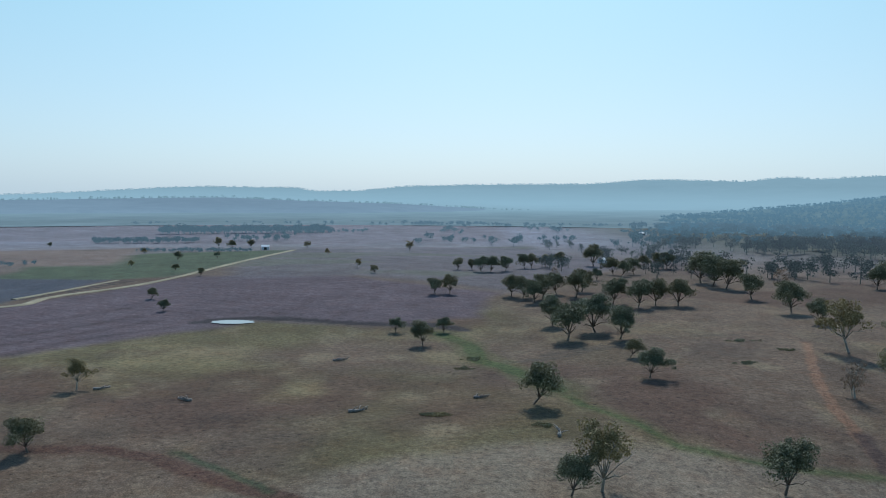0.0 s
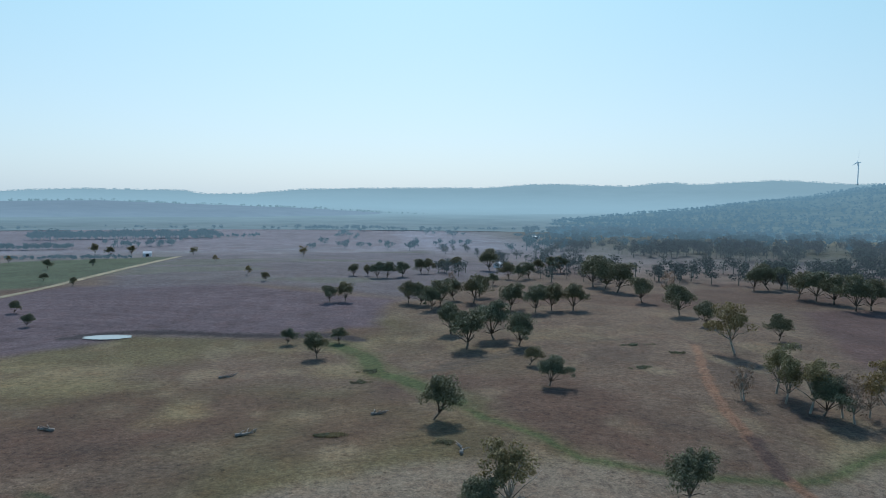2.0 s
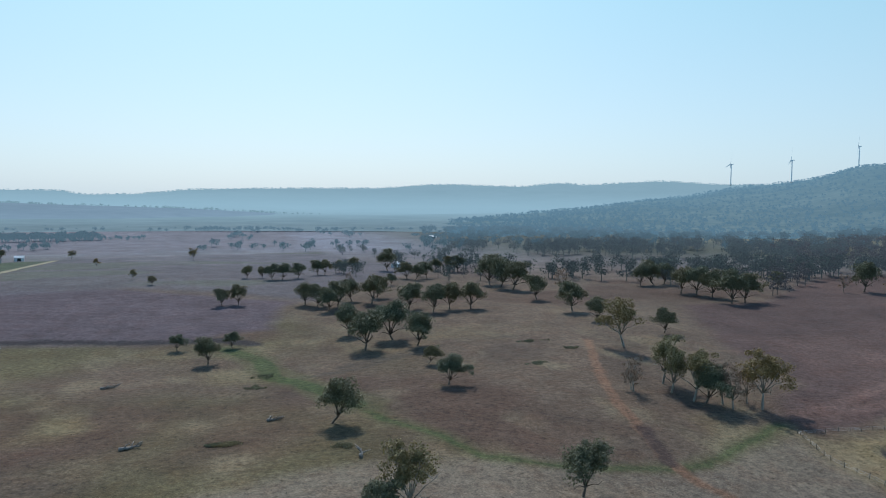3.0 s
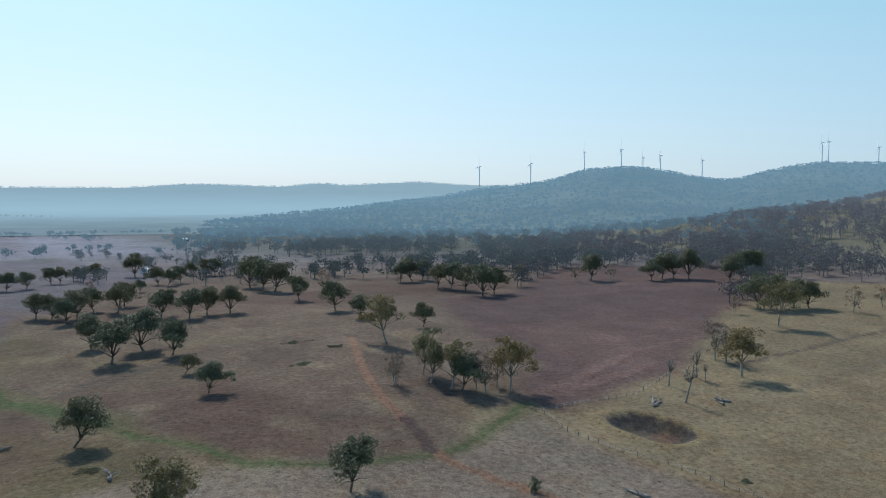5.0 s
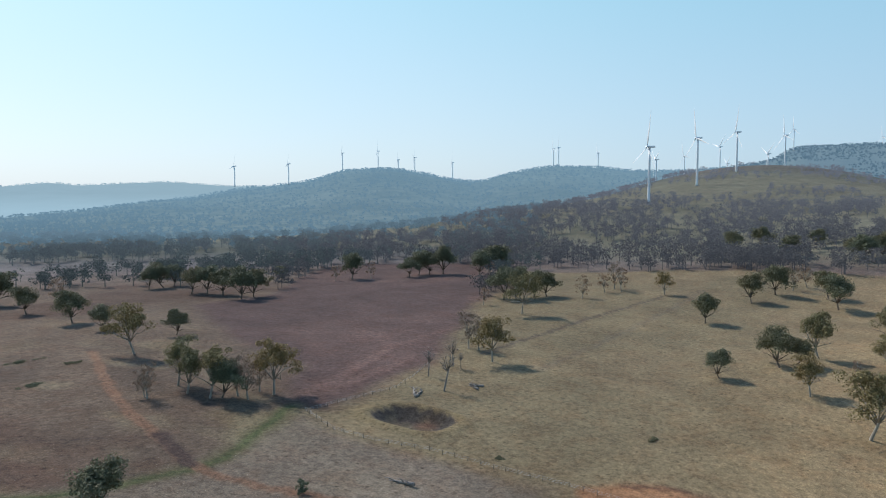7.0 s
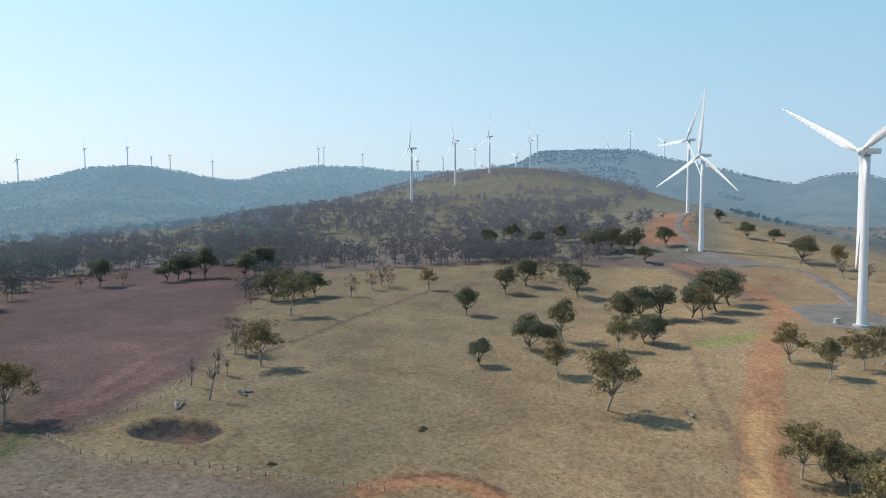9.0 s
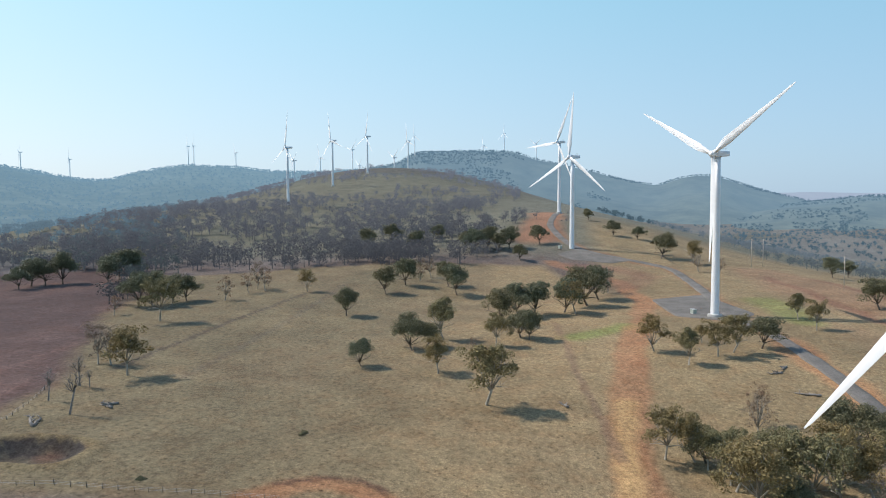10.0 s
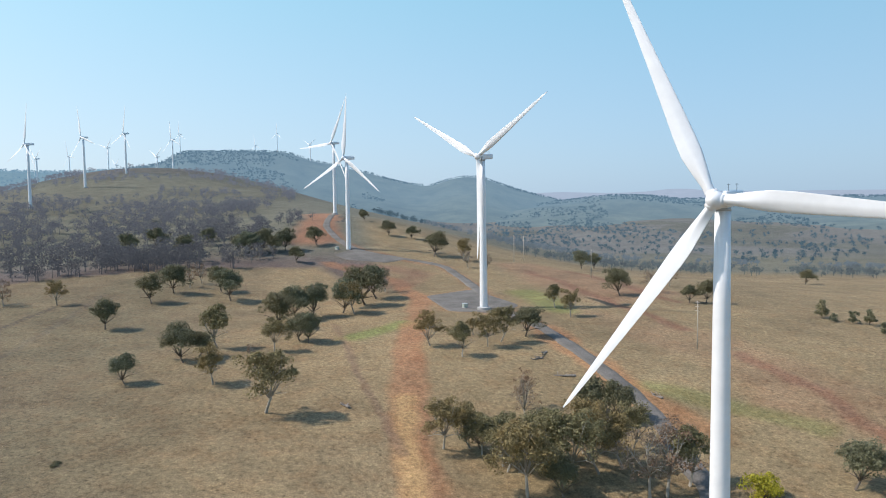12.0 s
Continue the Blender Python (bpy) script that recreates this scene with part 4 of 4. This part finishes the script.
slope = woods("woodland", slope_woods, 160, 0.042, DRIES, 12, "grey drought-thinned gum woodland climbing the slope")
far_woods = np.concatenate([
    scatter(rng, 900, 15, 62, 900, 1700, 12, 18, 150, -0.2, 13),
    scatter(rng, 150, -2, 18, 880, 1800, 9, 14, 90, 0.05, 15),
    scatter(rng, 90, -40, 0, 800, 1800, 8, 12, 120, 0.35, 16),
])
belts = []
for ax, ay, bx, by, n, h in TREE_BELTS:
    for i in range(n):
        s = (i + rng.uniform(-0.4, 0.4)) / n
        x, y = ax + (bx - ax) * s + rng.uniform(-6, 6), ay + (by - ay) * s + rng.uniform(-9, 9)
        belts.append((x, y, ground_z(x, y), h * rng.uniform(0.7, 1.2)))
far_woods = np.concatenate([far_woods, np.array(belts)])
plain_woods = woods("woodland", far_woods, 52, 0.10, GREENS, 13, "scattered trees across the far plain, blued by painted haze")
behind_ridge = woods("woodland", scatter(rng, 520, 98, 138, 800, 1500, 9, 15, 140, 0.0, 17), 60, 0.075, DRIES + GREENS, 14, "dry bushland in the valley behind the ridge")
valley_woods = woods("woodland", scatter(rng, 620, 94, 140, 1450, 2500, 10, 16, 200, -0.05, 18), 44, 0.10, GREENS, 15, "hazy scattered bushland far across the valley")


def hill_trees(grid, count, low, high, seed, b0, b1):
    """Trees over a far hill, thick along its crest."""
    x, y, z = grid
    r = np.random.default_rng(seed)
    tries = count * 6
    rows = r.integers(2, 60, tries)
    crest = r.random(tries) < (1.0 if grid is far or grid is foothills else 0.05)
    rows = np.where(crest, r.integers(57, 61, tries), rows)
    b = np.degrees(np.arctan2(x[0], y[0]))
    ok = np.where((b > b0) & (b < b1))[0]
    cols = ok[r.integers(0, len(ok), tries)]
    held = np.where(crest | (wavy(x[rows, cols], y[rows, cols], 260, seed, 3) > (-0.5 if grid is wooded else 0.12)))[0][:count]
    rows, cols, count = rows[held], cols[held], len(held)
    turn = np.radians(r.uniform(-0.11, 0.11, count))
    px, py = x[rows, cols], y[rows, cols]
    return np.stack([px * np.cos(turn) + py * np.sin(turn), py * np.cos(turn) - px * np.sin(turn), z[rows, cols] - (4 if grid is far or grid is foothills else 1.5), r.uniform(low, high, count)], 1)


# trees from 500 m outward glow blue-grey to imitate haze
ridge_forest = haze_glow_material("ridge_forest_haze_glow", (0.060, 0.070, 0.052), (0.185, 0.335, 0.455), 0.58, 0.80, 0.05)
haze_glow_trees = haze_glow_material("ridge_trees_haze_glow", (0.040, 0.050, 0.036), (0.125, 0.235, 0.335), 0.30, 0.66, 0.05)
faint_trees = haze_glow_material("escarpment_trees_haze_glow", (0.06, 0.08, 0.07), (0.28, 0.44, 0.53), 0.40, 0.86, 0.05)
plain_trees = haze_glow_material("plain_trees_haze_glow", (0.060, 0.075, 0.056), (0.19, 0.31, 0.41), 0.30, 0.80, 0.05, span=(850, 2000))
green_woods = haze_glow_material("valley_woods_haze_glow", (0.075, 0.088, 0.064), (0.19, 0.25, 0.32), 0.06, 0.50, 0.12, 0.5, span=(500, 1300))
brown_woods = haze_glow_material("slope_woods_haze_glow", (0.100, 0.092, 0.082), (0.19, 0.225, 0.29), 0.08, 0.55, 0.12, 0.5, span=(500, 1700))
for ob, mat in ((plain_woods, plain_trees), (valley_woods, haze_glow_trees), (behind_ridge, green_woods), (valley_floor, green_woods), (slope, brown_woods)):
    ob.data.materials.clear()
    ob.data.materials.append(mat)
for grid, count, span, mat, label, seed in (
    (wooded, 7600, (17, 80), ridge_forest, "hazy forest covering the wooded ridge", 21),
    (mesa, 4200, (74, 114), haze_glow_trees, "hazy trees dotted over the mesa slopes", 22),
    (hills, 4200, (94, 140), haze_glow_trees, "hazy trees dotted over the rolling hills", 23),
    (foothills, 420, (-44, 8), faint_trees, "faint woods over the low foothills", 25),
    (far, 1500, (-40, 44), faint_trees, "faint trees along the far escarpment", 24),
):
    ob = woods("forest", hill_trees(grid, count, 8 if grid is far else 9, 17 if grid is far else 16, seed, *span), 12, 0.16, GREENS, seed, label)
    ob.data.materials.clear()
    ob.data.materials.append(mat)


# ---- wind turbines ----
def airfoil(chord, thick, n=28):
    """Section in x (chord) and y (thickness), the pitch axis at 30 % of the chord."""
    pts = []
    for i in range(n):
        a = 2 * math.pi * i / n
        u = 0.5 + 0.5 * math.cos(a)
        y = thick * math.sin(a) * (0.5 if u < 0.5 else 0.5 * (1.15 - u) / 0.65)
        pts.append(((u - 0.35) * chord, y))
    return pts


def blade_mesh():
    bm = bmesh.new()
    rings = []
    stations = [(1.4, 2.3, 2.3, 0), (3.5, 2.3, 2.2, 0), (7, 3.4, 1.7, 12), (11, 4.5, 1.35, 15), (15, 4.5, 1.05, 12), (22, 3.9, 0.8, 9), (32, 3.0, 0.55, 6), (42, 2.2, 0.38, 3.5), (52, 1.45, 0.24, 1.5), (58, 0.85, 0.14, 0), (60, 0.3, 0.05, 0)]
    fine = [tuple(p + (q - p) * k / 4 for p, q in zip(one, two)) for one, two in zip(stations, stations[1:]) for k in range(4)] + stations[-1:]
    for r, chord, thick, twist in fine:
        a = radians(twist + 6)
        bend = 1.8 * (r / 60) ** 2
        rings.append([bm.verts.new((x * math.cos(a) - y * math.sin(a), x * math.sin(a) + y * math.cos(a) + bend, r)) for x, y in airfoil(chord, thick)])
    for p, q in zip(rings, rings[1:]):
        for j in range(len(p)):
            bm.faces.new((p[j], p[(j + 1) % len(p)], q[(j + 1) % len(p)], q[j]))
    bm.faces.new(rings[0][::-1])
    bm.faces.new(rings[-1])
    bmesh.ops.recalc_face_normals(bm, faces=bm.faces)
    return bm


HUB = 90.0


def make_turbine():
    root = new("wind_turbine")
    bm = bmesh.new()
    tube(bm, [(0, 0, h) for h in (-3, 0.3, 22, 22.1, 45, 45.1, 68, 68.1, HUB - 2.1)], (2.35, 2.35, 2.18, 2.18, 2.0, 2.0, 1.8, 1.8, 1.6), 40)
    tower = part("tower", bm, WHITE_PAINT, root, "tall white tapering steel tower")
    bm = bmesh.new()
    box(bm, (1.0, 0.14, 2.2), (0, -2.33, 2.6), 0.04)
    part("door", bm, GREY_PAINT, tower, "grey steel access door", False)
    bm = bmesh.new()
    for i in range(6):
        box(bm, (1.2, 0.3, 0.08), (0, -4.2 + 0.3 * i, 0.25 + 0.24 * i))
    for sx in (-0.6, 0.6):
        tube(bm, [(sx, -4.3, 1.0), (sx, -2.4, 2.5)], (0.04, 0.04), 6)
    part("steps", bm, GREY_PAINT, tower, "", False)
    bm = bmesh.new()
    tube(bm, [(0, 0, -2.5), (0, 0, 0.25), (0, 0, 0.45)], (4.2, 4.0, 3.6), 36)
    part("foundation", bm, CONCRETE, root, "round concrete foundation", False)
    # nacelle: tapering rounded housing
    bm = bmesh.new()
    box(bm, (3.7, 11.0, 3.7), (0, -3.2, HUB + 0.1), 0.55)
    for v in bm.verts:
        if v.co.y < -6:
            v.co.x *= 0.86
            v.co.z = HUB + 0.45 + (v.co.z - HUB) * 0.78
    nacelle = part("nacelle", bm, WHITE_PAINT, root, "pale boxy nacelle with rounded edges")
    bm = bmesh.new()
    box(bm, (2.6, 1.6, 0.4), (0, -7.2, HUB + 1.85), 0.12)
    part("cooler", bm, WHITE_PAINT, nacelle, "low roof cooler")
    for sx in (-0.9, 0.9):
        bm = bmesh.new()
        tube(bm, [(sx, -5.6, HUB + 1.7), (sx, -5.6, HUB + 3.6)], (0.05, 0.04), 6)
        tube(bm, [(sx - 0.35, -5.6, HUB + 3.4), (sx + 0.35, -5.6, HUB + 3.4)], (0.05, 0.05), 6)
        part("wind_vane", bm, DARK_METAL, nacelle)
    bm = bmesh.new()
    tube(bm, [(0, 0, HUB - 2.3), (0, 0, HUB - 1.6)], (1.75, 1.75), 36)
    part("yaw_ring", bm, GREY_PAINT, root)
    # spinner with blade sockets
    bm = bmesh.new()
    tube(bm, [(0, y, 0) for y in (-1.9, -1.6, -0.8, 0.2, 1.0, 1.6, 2.0, 2.2)], (1.5, 1.75, 1.95, 1.95, 1.7, 1.2, 0.65, 0.15), 32)
    for i in range(3):
        a = 2 * math.pi * i / 3
        tube(bm, [(math.sin(a) * r, 0, math.cos(a) * r) for r in (0.6, 2.1)], (1.3, 1.25), 20)
    rotor = part("rotor_hub", bm, WHITE_PAINT, root, "rounded white rotor hub")
    rotor.matrix_basis = pose(0, 4.3, HUB, 4, 0, 0)
    bm = blade_mesh()
    first = part("blade", bm, WHITE_PAINT, rotor, "long white tapering rotor blade")
    for i in (1, 2):
        b = new("blade", first.data)
        b.parent = rotor
        b.matrix_basis = pose(0, 0, 0, 0, 120 * i, 0)
        tagged(b, "long white tapering rotor blade")
    return tagged(root, "white three-bladed wind turbine on a tubular tower", "wind turbine", "wind turbines on the ridges")


# x, y, height of the foot, angle of the rotor
TURBINES = (
    (144, -83, -31, 25), (424, -94, -3.5, 62), (691, -24, 13, -3), (951, -17, 49, -26), (1141, 417, 63, -8), (1425, 426, 99, 14), (1672, 415, 130, -10),
    (2213, 420, 166, 10), (2767, 876, 156, 20), (2358, 838, 120, 55), (2802, 755, 188, -45), (3197, 829, 147, 60), (2547, 533, 138, 62), (3447, 621, 299, 5),
    (3896, 217, 347, 0), (4287, 361, 317, 10), (3902, 48, 289, 60), (2129, 2715, 141, 15), (2213, 2448, 148, 10), (2571, 2463, 217, 5), (2687, 2336, 228, -5),
    (2782, 2286, 190, 25),
)
MORE_TURBINES = ((2832, 2223, 201, 40), (2944, 2073, 176, 8), (3208, 1654, 246, 12), (3229, 1637, 250, -12), (3292, 1457, 220, 30))
FACING = 320.0
turbine = make_turbine()
for i, (x, y, z, turn) in enumerate(TURBINES + MORE_TURBINES):
    m = pose(x, y, z, 0, 0, -FACING + (i * 37 % 11 - 5) * (1 if i > 3 else 0.2))
    one = turbine if i == 0 else copy_thing(turbine, m)
    one.matrix_basis = m
    for child in one.children:
        if child.name.startswith("rotor_hub"):
            child.matrix_basis = pose(0, 4.3, HUB, 4, turn, 0)


# ---- things by the turbines ----
def kiosk(x, y, turn):
    root = thing("transformer_kiosk", pose(x, y, ground_z(x, y) + 0.35, 0, 0, turn), "pale green steel transformer kiosk on a gravel pad", "kiosk", "transformer kiosks")
    bm = bmesh.new()
    box(bm, (3.4, 2.6, 0.5), (0, 0, 0), 0.05)
    part("plinth", bm, CONCRETE, root, "", False)
    bm = bmesh.new()
    box(bm, (3.0, 2.2, 2.2), (0, 0, 1.35), 0.06)
    body = part("body", bm, KIOSK_GREEN, root, "", False)
    for sx in (-0.74, 0.74):
        bm = bmesh.new()
        box(bm, (1.36, 0.06, 1.9), (sx, -1.12, 1.3), 0.02)
        part("door", bm, GREY_PAINT, body, "", False)
    bm = bmesh.new()
    box(bm, (3.3, 2.5, 0.18), (0, 0, 2.55), 0.05)
    part("roof", bm, GREY_PAINT, root, "", False)


kiosk(432, -84, 20)
kiosk(688, -13, 40)


def power_pole(x, y, h, turn):
    root = thing("power_pole", pose(x, y, ground_z(x, y) - 0.4, 0, 0, turn), "tall pale timber power pole with crossarms on pasture", "power pole", "power poles")
    bm = bmesh.new()
    tube(bm, [(0, 0, 0), (0, 0, h * 0.5), (0, 0, h)], (0.3, 0.25, 0.18), 12)
    part("pole", bm, POLE_WOOD, root)
    for k, z in enumerate((h - 0.6, h - 2.6, h - 4.6)):
        bm = bmesh.new()
        box(bm, (2.6, 0.18, 0.2), (0, 0.25, z), 0.02)
        arm = part("crossarm", bm, POLE_WOOD, root, "", False)
        for sx in (-1.15, 1.15):
            bm = bmesh.new()
            tube(bm, [(sx, 0.25, z + 0.1), (sx, 0.25, z + 0.3), (sx, 0.25, z + 0.5)], (0.07, 0.12, 0.06), 8)
            part("insulator", bm, DARK_METAL, arm)


power_pole(311, -170, 23, 20)
power_pole(541, -207, 23, 20)
power_pole(657, -176, 25, 20)
power_pole(673, -190, 25, 20)


# ---- fences ----
def fence(line, gap, seed, label):
    r = random.Random(seed)
    root = thing("fence", pose(line[0][0], line[0][1], ground_z(*line[0])), label, "fence", "farm fences")
    origin = Vector((line[0][0], line[0][1], ground_z(*line[0])))
    bm = bmesh.new()
    tube(bm, [(0, 0, -0.4), (0, 0, 0.7), (0.02, 0.01, 1.45), (0.02, 0.01, 1.5)], (0.09, 0.09, 0.075, 0.05), 7)
    model = part("post", bm, FENCE_WOOD, root)
    spots = []
    for (ax, ay), (bx, by) in zip(line, line[1:]):
        n = max(1, round(math.hypot(bx - ax, by - ay) / gap))
        spots += [(ax + (bx - ax) * i / n, ay + (by - ay) * i / n) for i in range(n)]
    for i, (x, y) in enumerate(spots):
        post = model if i == 0 else new("post", model.data)
        post.parent = root
        x, y = x + r.uniform(-0.2, 0.2), y + r.uniform(-0.2, 0.2)
        post.matrix_basis = Matrix.Translation(Vector((x, y, ground_z(x, y))) - origin) @ pose(0, 0, 0, r.uniform(-5, 5), r.uniform(-5, 5), r.uniform(0, 360)) @ Matrix.Diagonal((1, 1, r.uniform(0.85, 1.15), 1))
    for h in (0.5, 0.85, 1.2):
        bm = bmesh.new()
        tube(bm, [Vector((x, y, ground_z(x, y) + h)) - origin for x, y in spots], [0.018] * len(spots), 4)
        part("wire", bm, GREY_PAINT, root)


fence([(155, 165), (149, 147), (151, 133), (157, 118), (160, 99), (164, 83), (168, 62)], 3.6, 3, "weathered timber post and wire fence beside the dam")
fence([(155, 164), (168, 164), (196, 162), (212, 167), (235, 176)], 4.0, 4, "weathered post and wire fence along the red paddock")


# ---- fallen timber, stumps, leafy patches for shaded hollows ----
def fallen_log(x, y, length, turn, seed, branches=5, label="bleached grey fallen log with broken limbs on grass"):
    r = random.Random(seed)
    root = thing("fallen_log", pose(x, y, ground_z(x, y), 0, 0, turn), label, "log", "fallen logs")
    bm = bmesh.new()
    pts = [(length * (i / 5 - 0.5), r.uniform(-0.25, 0.25), 0.35 + r.uniform(-0.05, 0.1)) for i in range(6)]
    tube(bm, pts, (0.5, 0.45, 0.4, 0.33, 0.26, 0.14), 9)
    part("trunk", bm, DEAD_WOOD, root)
    for i in range(branches):
        p = Vector(pts[1 + i % 5])
        e = p + Vector((r.uniform(0.2, 2.2), r.uniform(-2.2, 2.2), r.uniform(0.0, 1.6)))
        bm = bmesh.new()
        tube(bm, [p, p.lerp(e, 0.55) + Vector((0, 0, 0.2)), e], (0.2, 0.13, 0.05), 6)
        part("limb", bm, DEAD_WOOD, root)


LOGS = ((135, 110, 7, 100), (197, 155, 11, 40), (196, 152, 8, 20), (217, 143, 6, 60), (219, 143, 5, 130), (261, -6, 5, 30), (314, -97, 8, 150), (307, -92, 6, 120), (283, -96, 9, 70), (-24, 191, 5, 20), (-39, 262, 5, 10),
        (-76, 199, 5, 160), (-105, 209, 5, 30), (30, 168, 5, 80), (12, 205, 4, 10), (216, -63, 6, 40), (204, -70, 5, 100), (255, -123, 5, 20))
for i, (x, y, length, turn) in enumerate(LOGS):
    fallen_log(x, y, length, turn, i, 4 + i % 4)


def shade_patch(x, y, w, d, seed):
    """A low spreading leafy patch, added as the dark shadow of a small hollow."""
    r = np.random.default_rng(seed)
    c = np.stack([r.normal(size=16) * w * 0.2, r.normal(size=16) * d * 0.2, np.full(16, 0.25)], 1)
    v, f = leaf_cards(r, c, np.full(16, 0.13 * w), 60, 0.16, 0.25)
    v[:, 2] = np.clip(v[:, 2], 0.02, None) + height(v[:, 0] + x, v[:, 1] + y) - ground_z(x, y)
    ob = mesh_object("scrub_patch", v, f, LEAF_OPEN if seed == 0 else LEAF_DENSE)
    ob.matrix_basis = pose(x, y, ground_z(x, y))
    tagged(ob, "low dark green patch standing in for a hollow's shadow", "scrub", "scrub patches")


for i, (x, y, w, d) in enumerate(((0, 186, 8, 6), (27, 175, 9, 3.5), (110, 245, 9, 5), (123, 281, 12, 5), (134, 266, 7, 4), (-4, 187, 5, 4), (12, 263, 8, 9), (167, 102, 4, 3), (213, 75, 5, 2), (8, 248, 7, 7))):
    shade_patch(x, y, w, d, i)


# ---- dry grass ----
def grass_tufts():
    """Tussocks over the near paddocks, too many to count."""
    r = np.random.default_rng(91)
    n = 16000
    b, d = r.uniform(-36, 134, n), 110 + 300 * r.random(n) ** 1.5
    x, y = d * np.sin(np.radians(b)), d * np.cos(np.radians(b))
    keep = (wavy(x, y, 30, 81) > -0.35) & (along(x, y, ROAD, 9, 1) < 0.1) & (inside(x, y, RED_PADDOCK, 3) < 0.4) & (inside(x, y, PLOUGHED, 3) < 0.4) & (np.hypot(x - DAM[0], y - DAM[1]) > 15)
    x, y, d = x[keep], y[keep], d[keep]
    n = len(x)
    z = height(x, y) + 0.25 * wavy(x, y, 14, 71) * smooth(60, 140, d)
    size = r.uniform(0.06, 0.2, n)
    a = r.random(n) * 6.283
    verts, faces, tints = [], [], []
    tone = np.clip(cover_at(x, y) * r.choice([0.75, 1.1, 1.35, 1.5], n)[:, None], 0.02, 0.5)
    for k in range(3):
        c, s = np.cos(a + k * 2.1), np.sin(a + k * 2.1)
        p = np.stack([x, y, z], 1)
        out = np.stack([c, s, np.zeros(n)], 1) * size[:, None]
        side = np.stack([-s, c, np.zeros(n)], 1) * size[:, None] * 0.6
        up = np.array((0, 0, 1.0)) * size[:, None]
        verts.append(np.stack([p - side * 0.6, p + side * 0.6, p + out + side + up, p + out - side + up * 0.8], 1))
        tints.append(np.repeat(tone[:, None], 4, 1))
    v = np.concatenate(verts).reshape(-1, 3)
    ob = mesh_object("grass_tufts", v, np.arange(len(v)).reshape(-1, 4), LEAF_WOODS)
    col = np.concatenate([np.concatenate(tints).reshape(-1, 3), np.ones((len(v), 1))], 1)
    ob.data.attributes.new("tint", "FLOAT_COLOR", "POINT").data.foreach_set("color", col.astype(np.float32).ravel())
    tagged(ob, "dry straw and dark tussocks scattered over the paddocks", "grass", kind="stuff")


grass_tufts()


# ---- pond and farm sheds ----
def pond(x, y, w, d):
    n = 40
    rim = [(w * math.cos(2 * math.pi * i / n) * (1 + 0.08 * math.sin(5 * i)), d * math.sin(2 * math.pi * i / n) * (1 + 0.1 * math.cos(3 * i))) for i in range(n)]
    z = max(ground_z(x + a, y + b) for a, b in rim) + 0.15
    bm = bmesh.new()
    bm.faces.new([bm.verts.new((a, b, 0)) for a, b in rim])
    ob = part("water", bm, WATER, None, smooth=False)
    ob.matrix_basis = pose(x, y, z)
    tagged(ob, "small pale farm pond reflecting the sky", "pond", kind="structure")
    return z


pond(-102, 340, 10.5, 5.5)


def shed(x, y, w, d, turn, label):
    root = thing("farm_shed", pose(x, y, ground_z(x, y) - 0.1, 0, 0, turn), label, "shed", "farm sheds")
    bm = bmesh.new()
    box(bm, (w, d, 3.4), (0, 0, 1.7))
    body = part("wall", bm, SHED_STEEL, root, "", False)
    bm = bmesh.new()
    a = [bm.verts.new((sx * (w / 2 + 0.4), sy, sz)) for sx in (-1, 1) for sy, sz in ((-d / 2 - 0.4, 3.3), (0, 5.2), (d / 2 + 0.4, 3.3), (0, 4.9))]
    for f in ((0, 1, 5, 4), (1, 2, 6, 5), (0, 3, 1), (1, 3, 2), (4, 5, 7), (5, 6, 7), (0, 4, 7, 3), (3, 7, 6, 2)):
        bm.faces.new([a[i] for i in f])
    part("roof", bm, SHED_STEEL, root, "", False)
    bm = bmesh.new()
    box(bm, (w * 0.4, 0.1, 2.8), (0, -d / 2 - 0.05, 1.4))
    part("door", bm, DARK_METAL, body, "", False)


shed(-191, 774, 8, 5, 10, "white steel farm shed among paddocks")
shed(147, 646, 9, 6, 60, "small white steel shed under trees")
shed(330, 1180, 18, 9, 20, "white roofed farm shed on the plain")
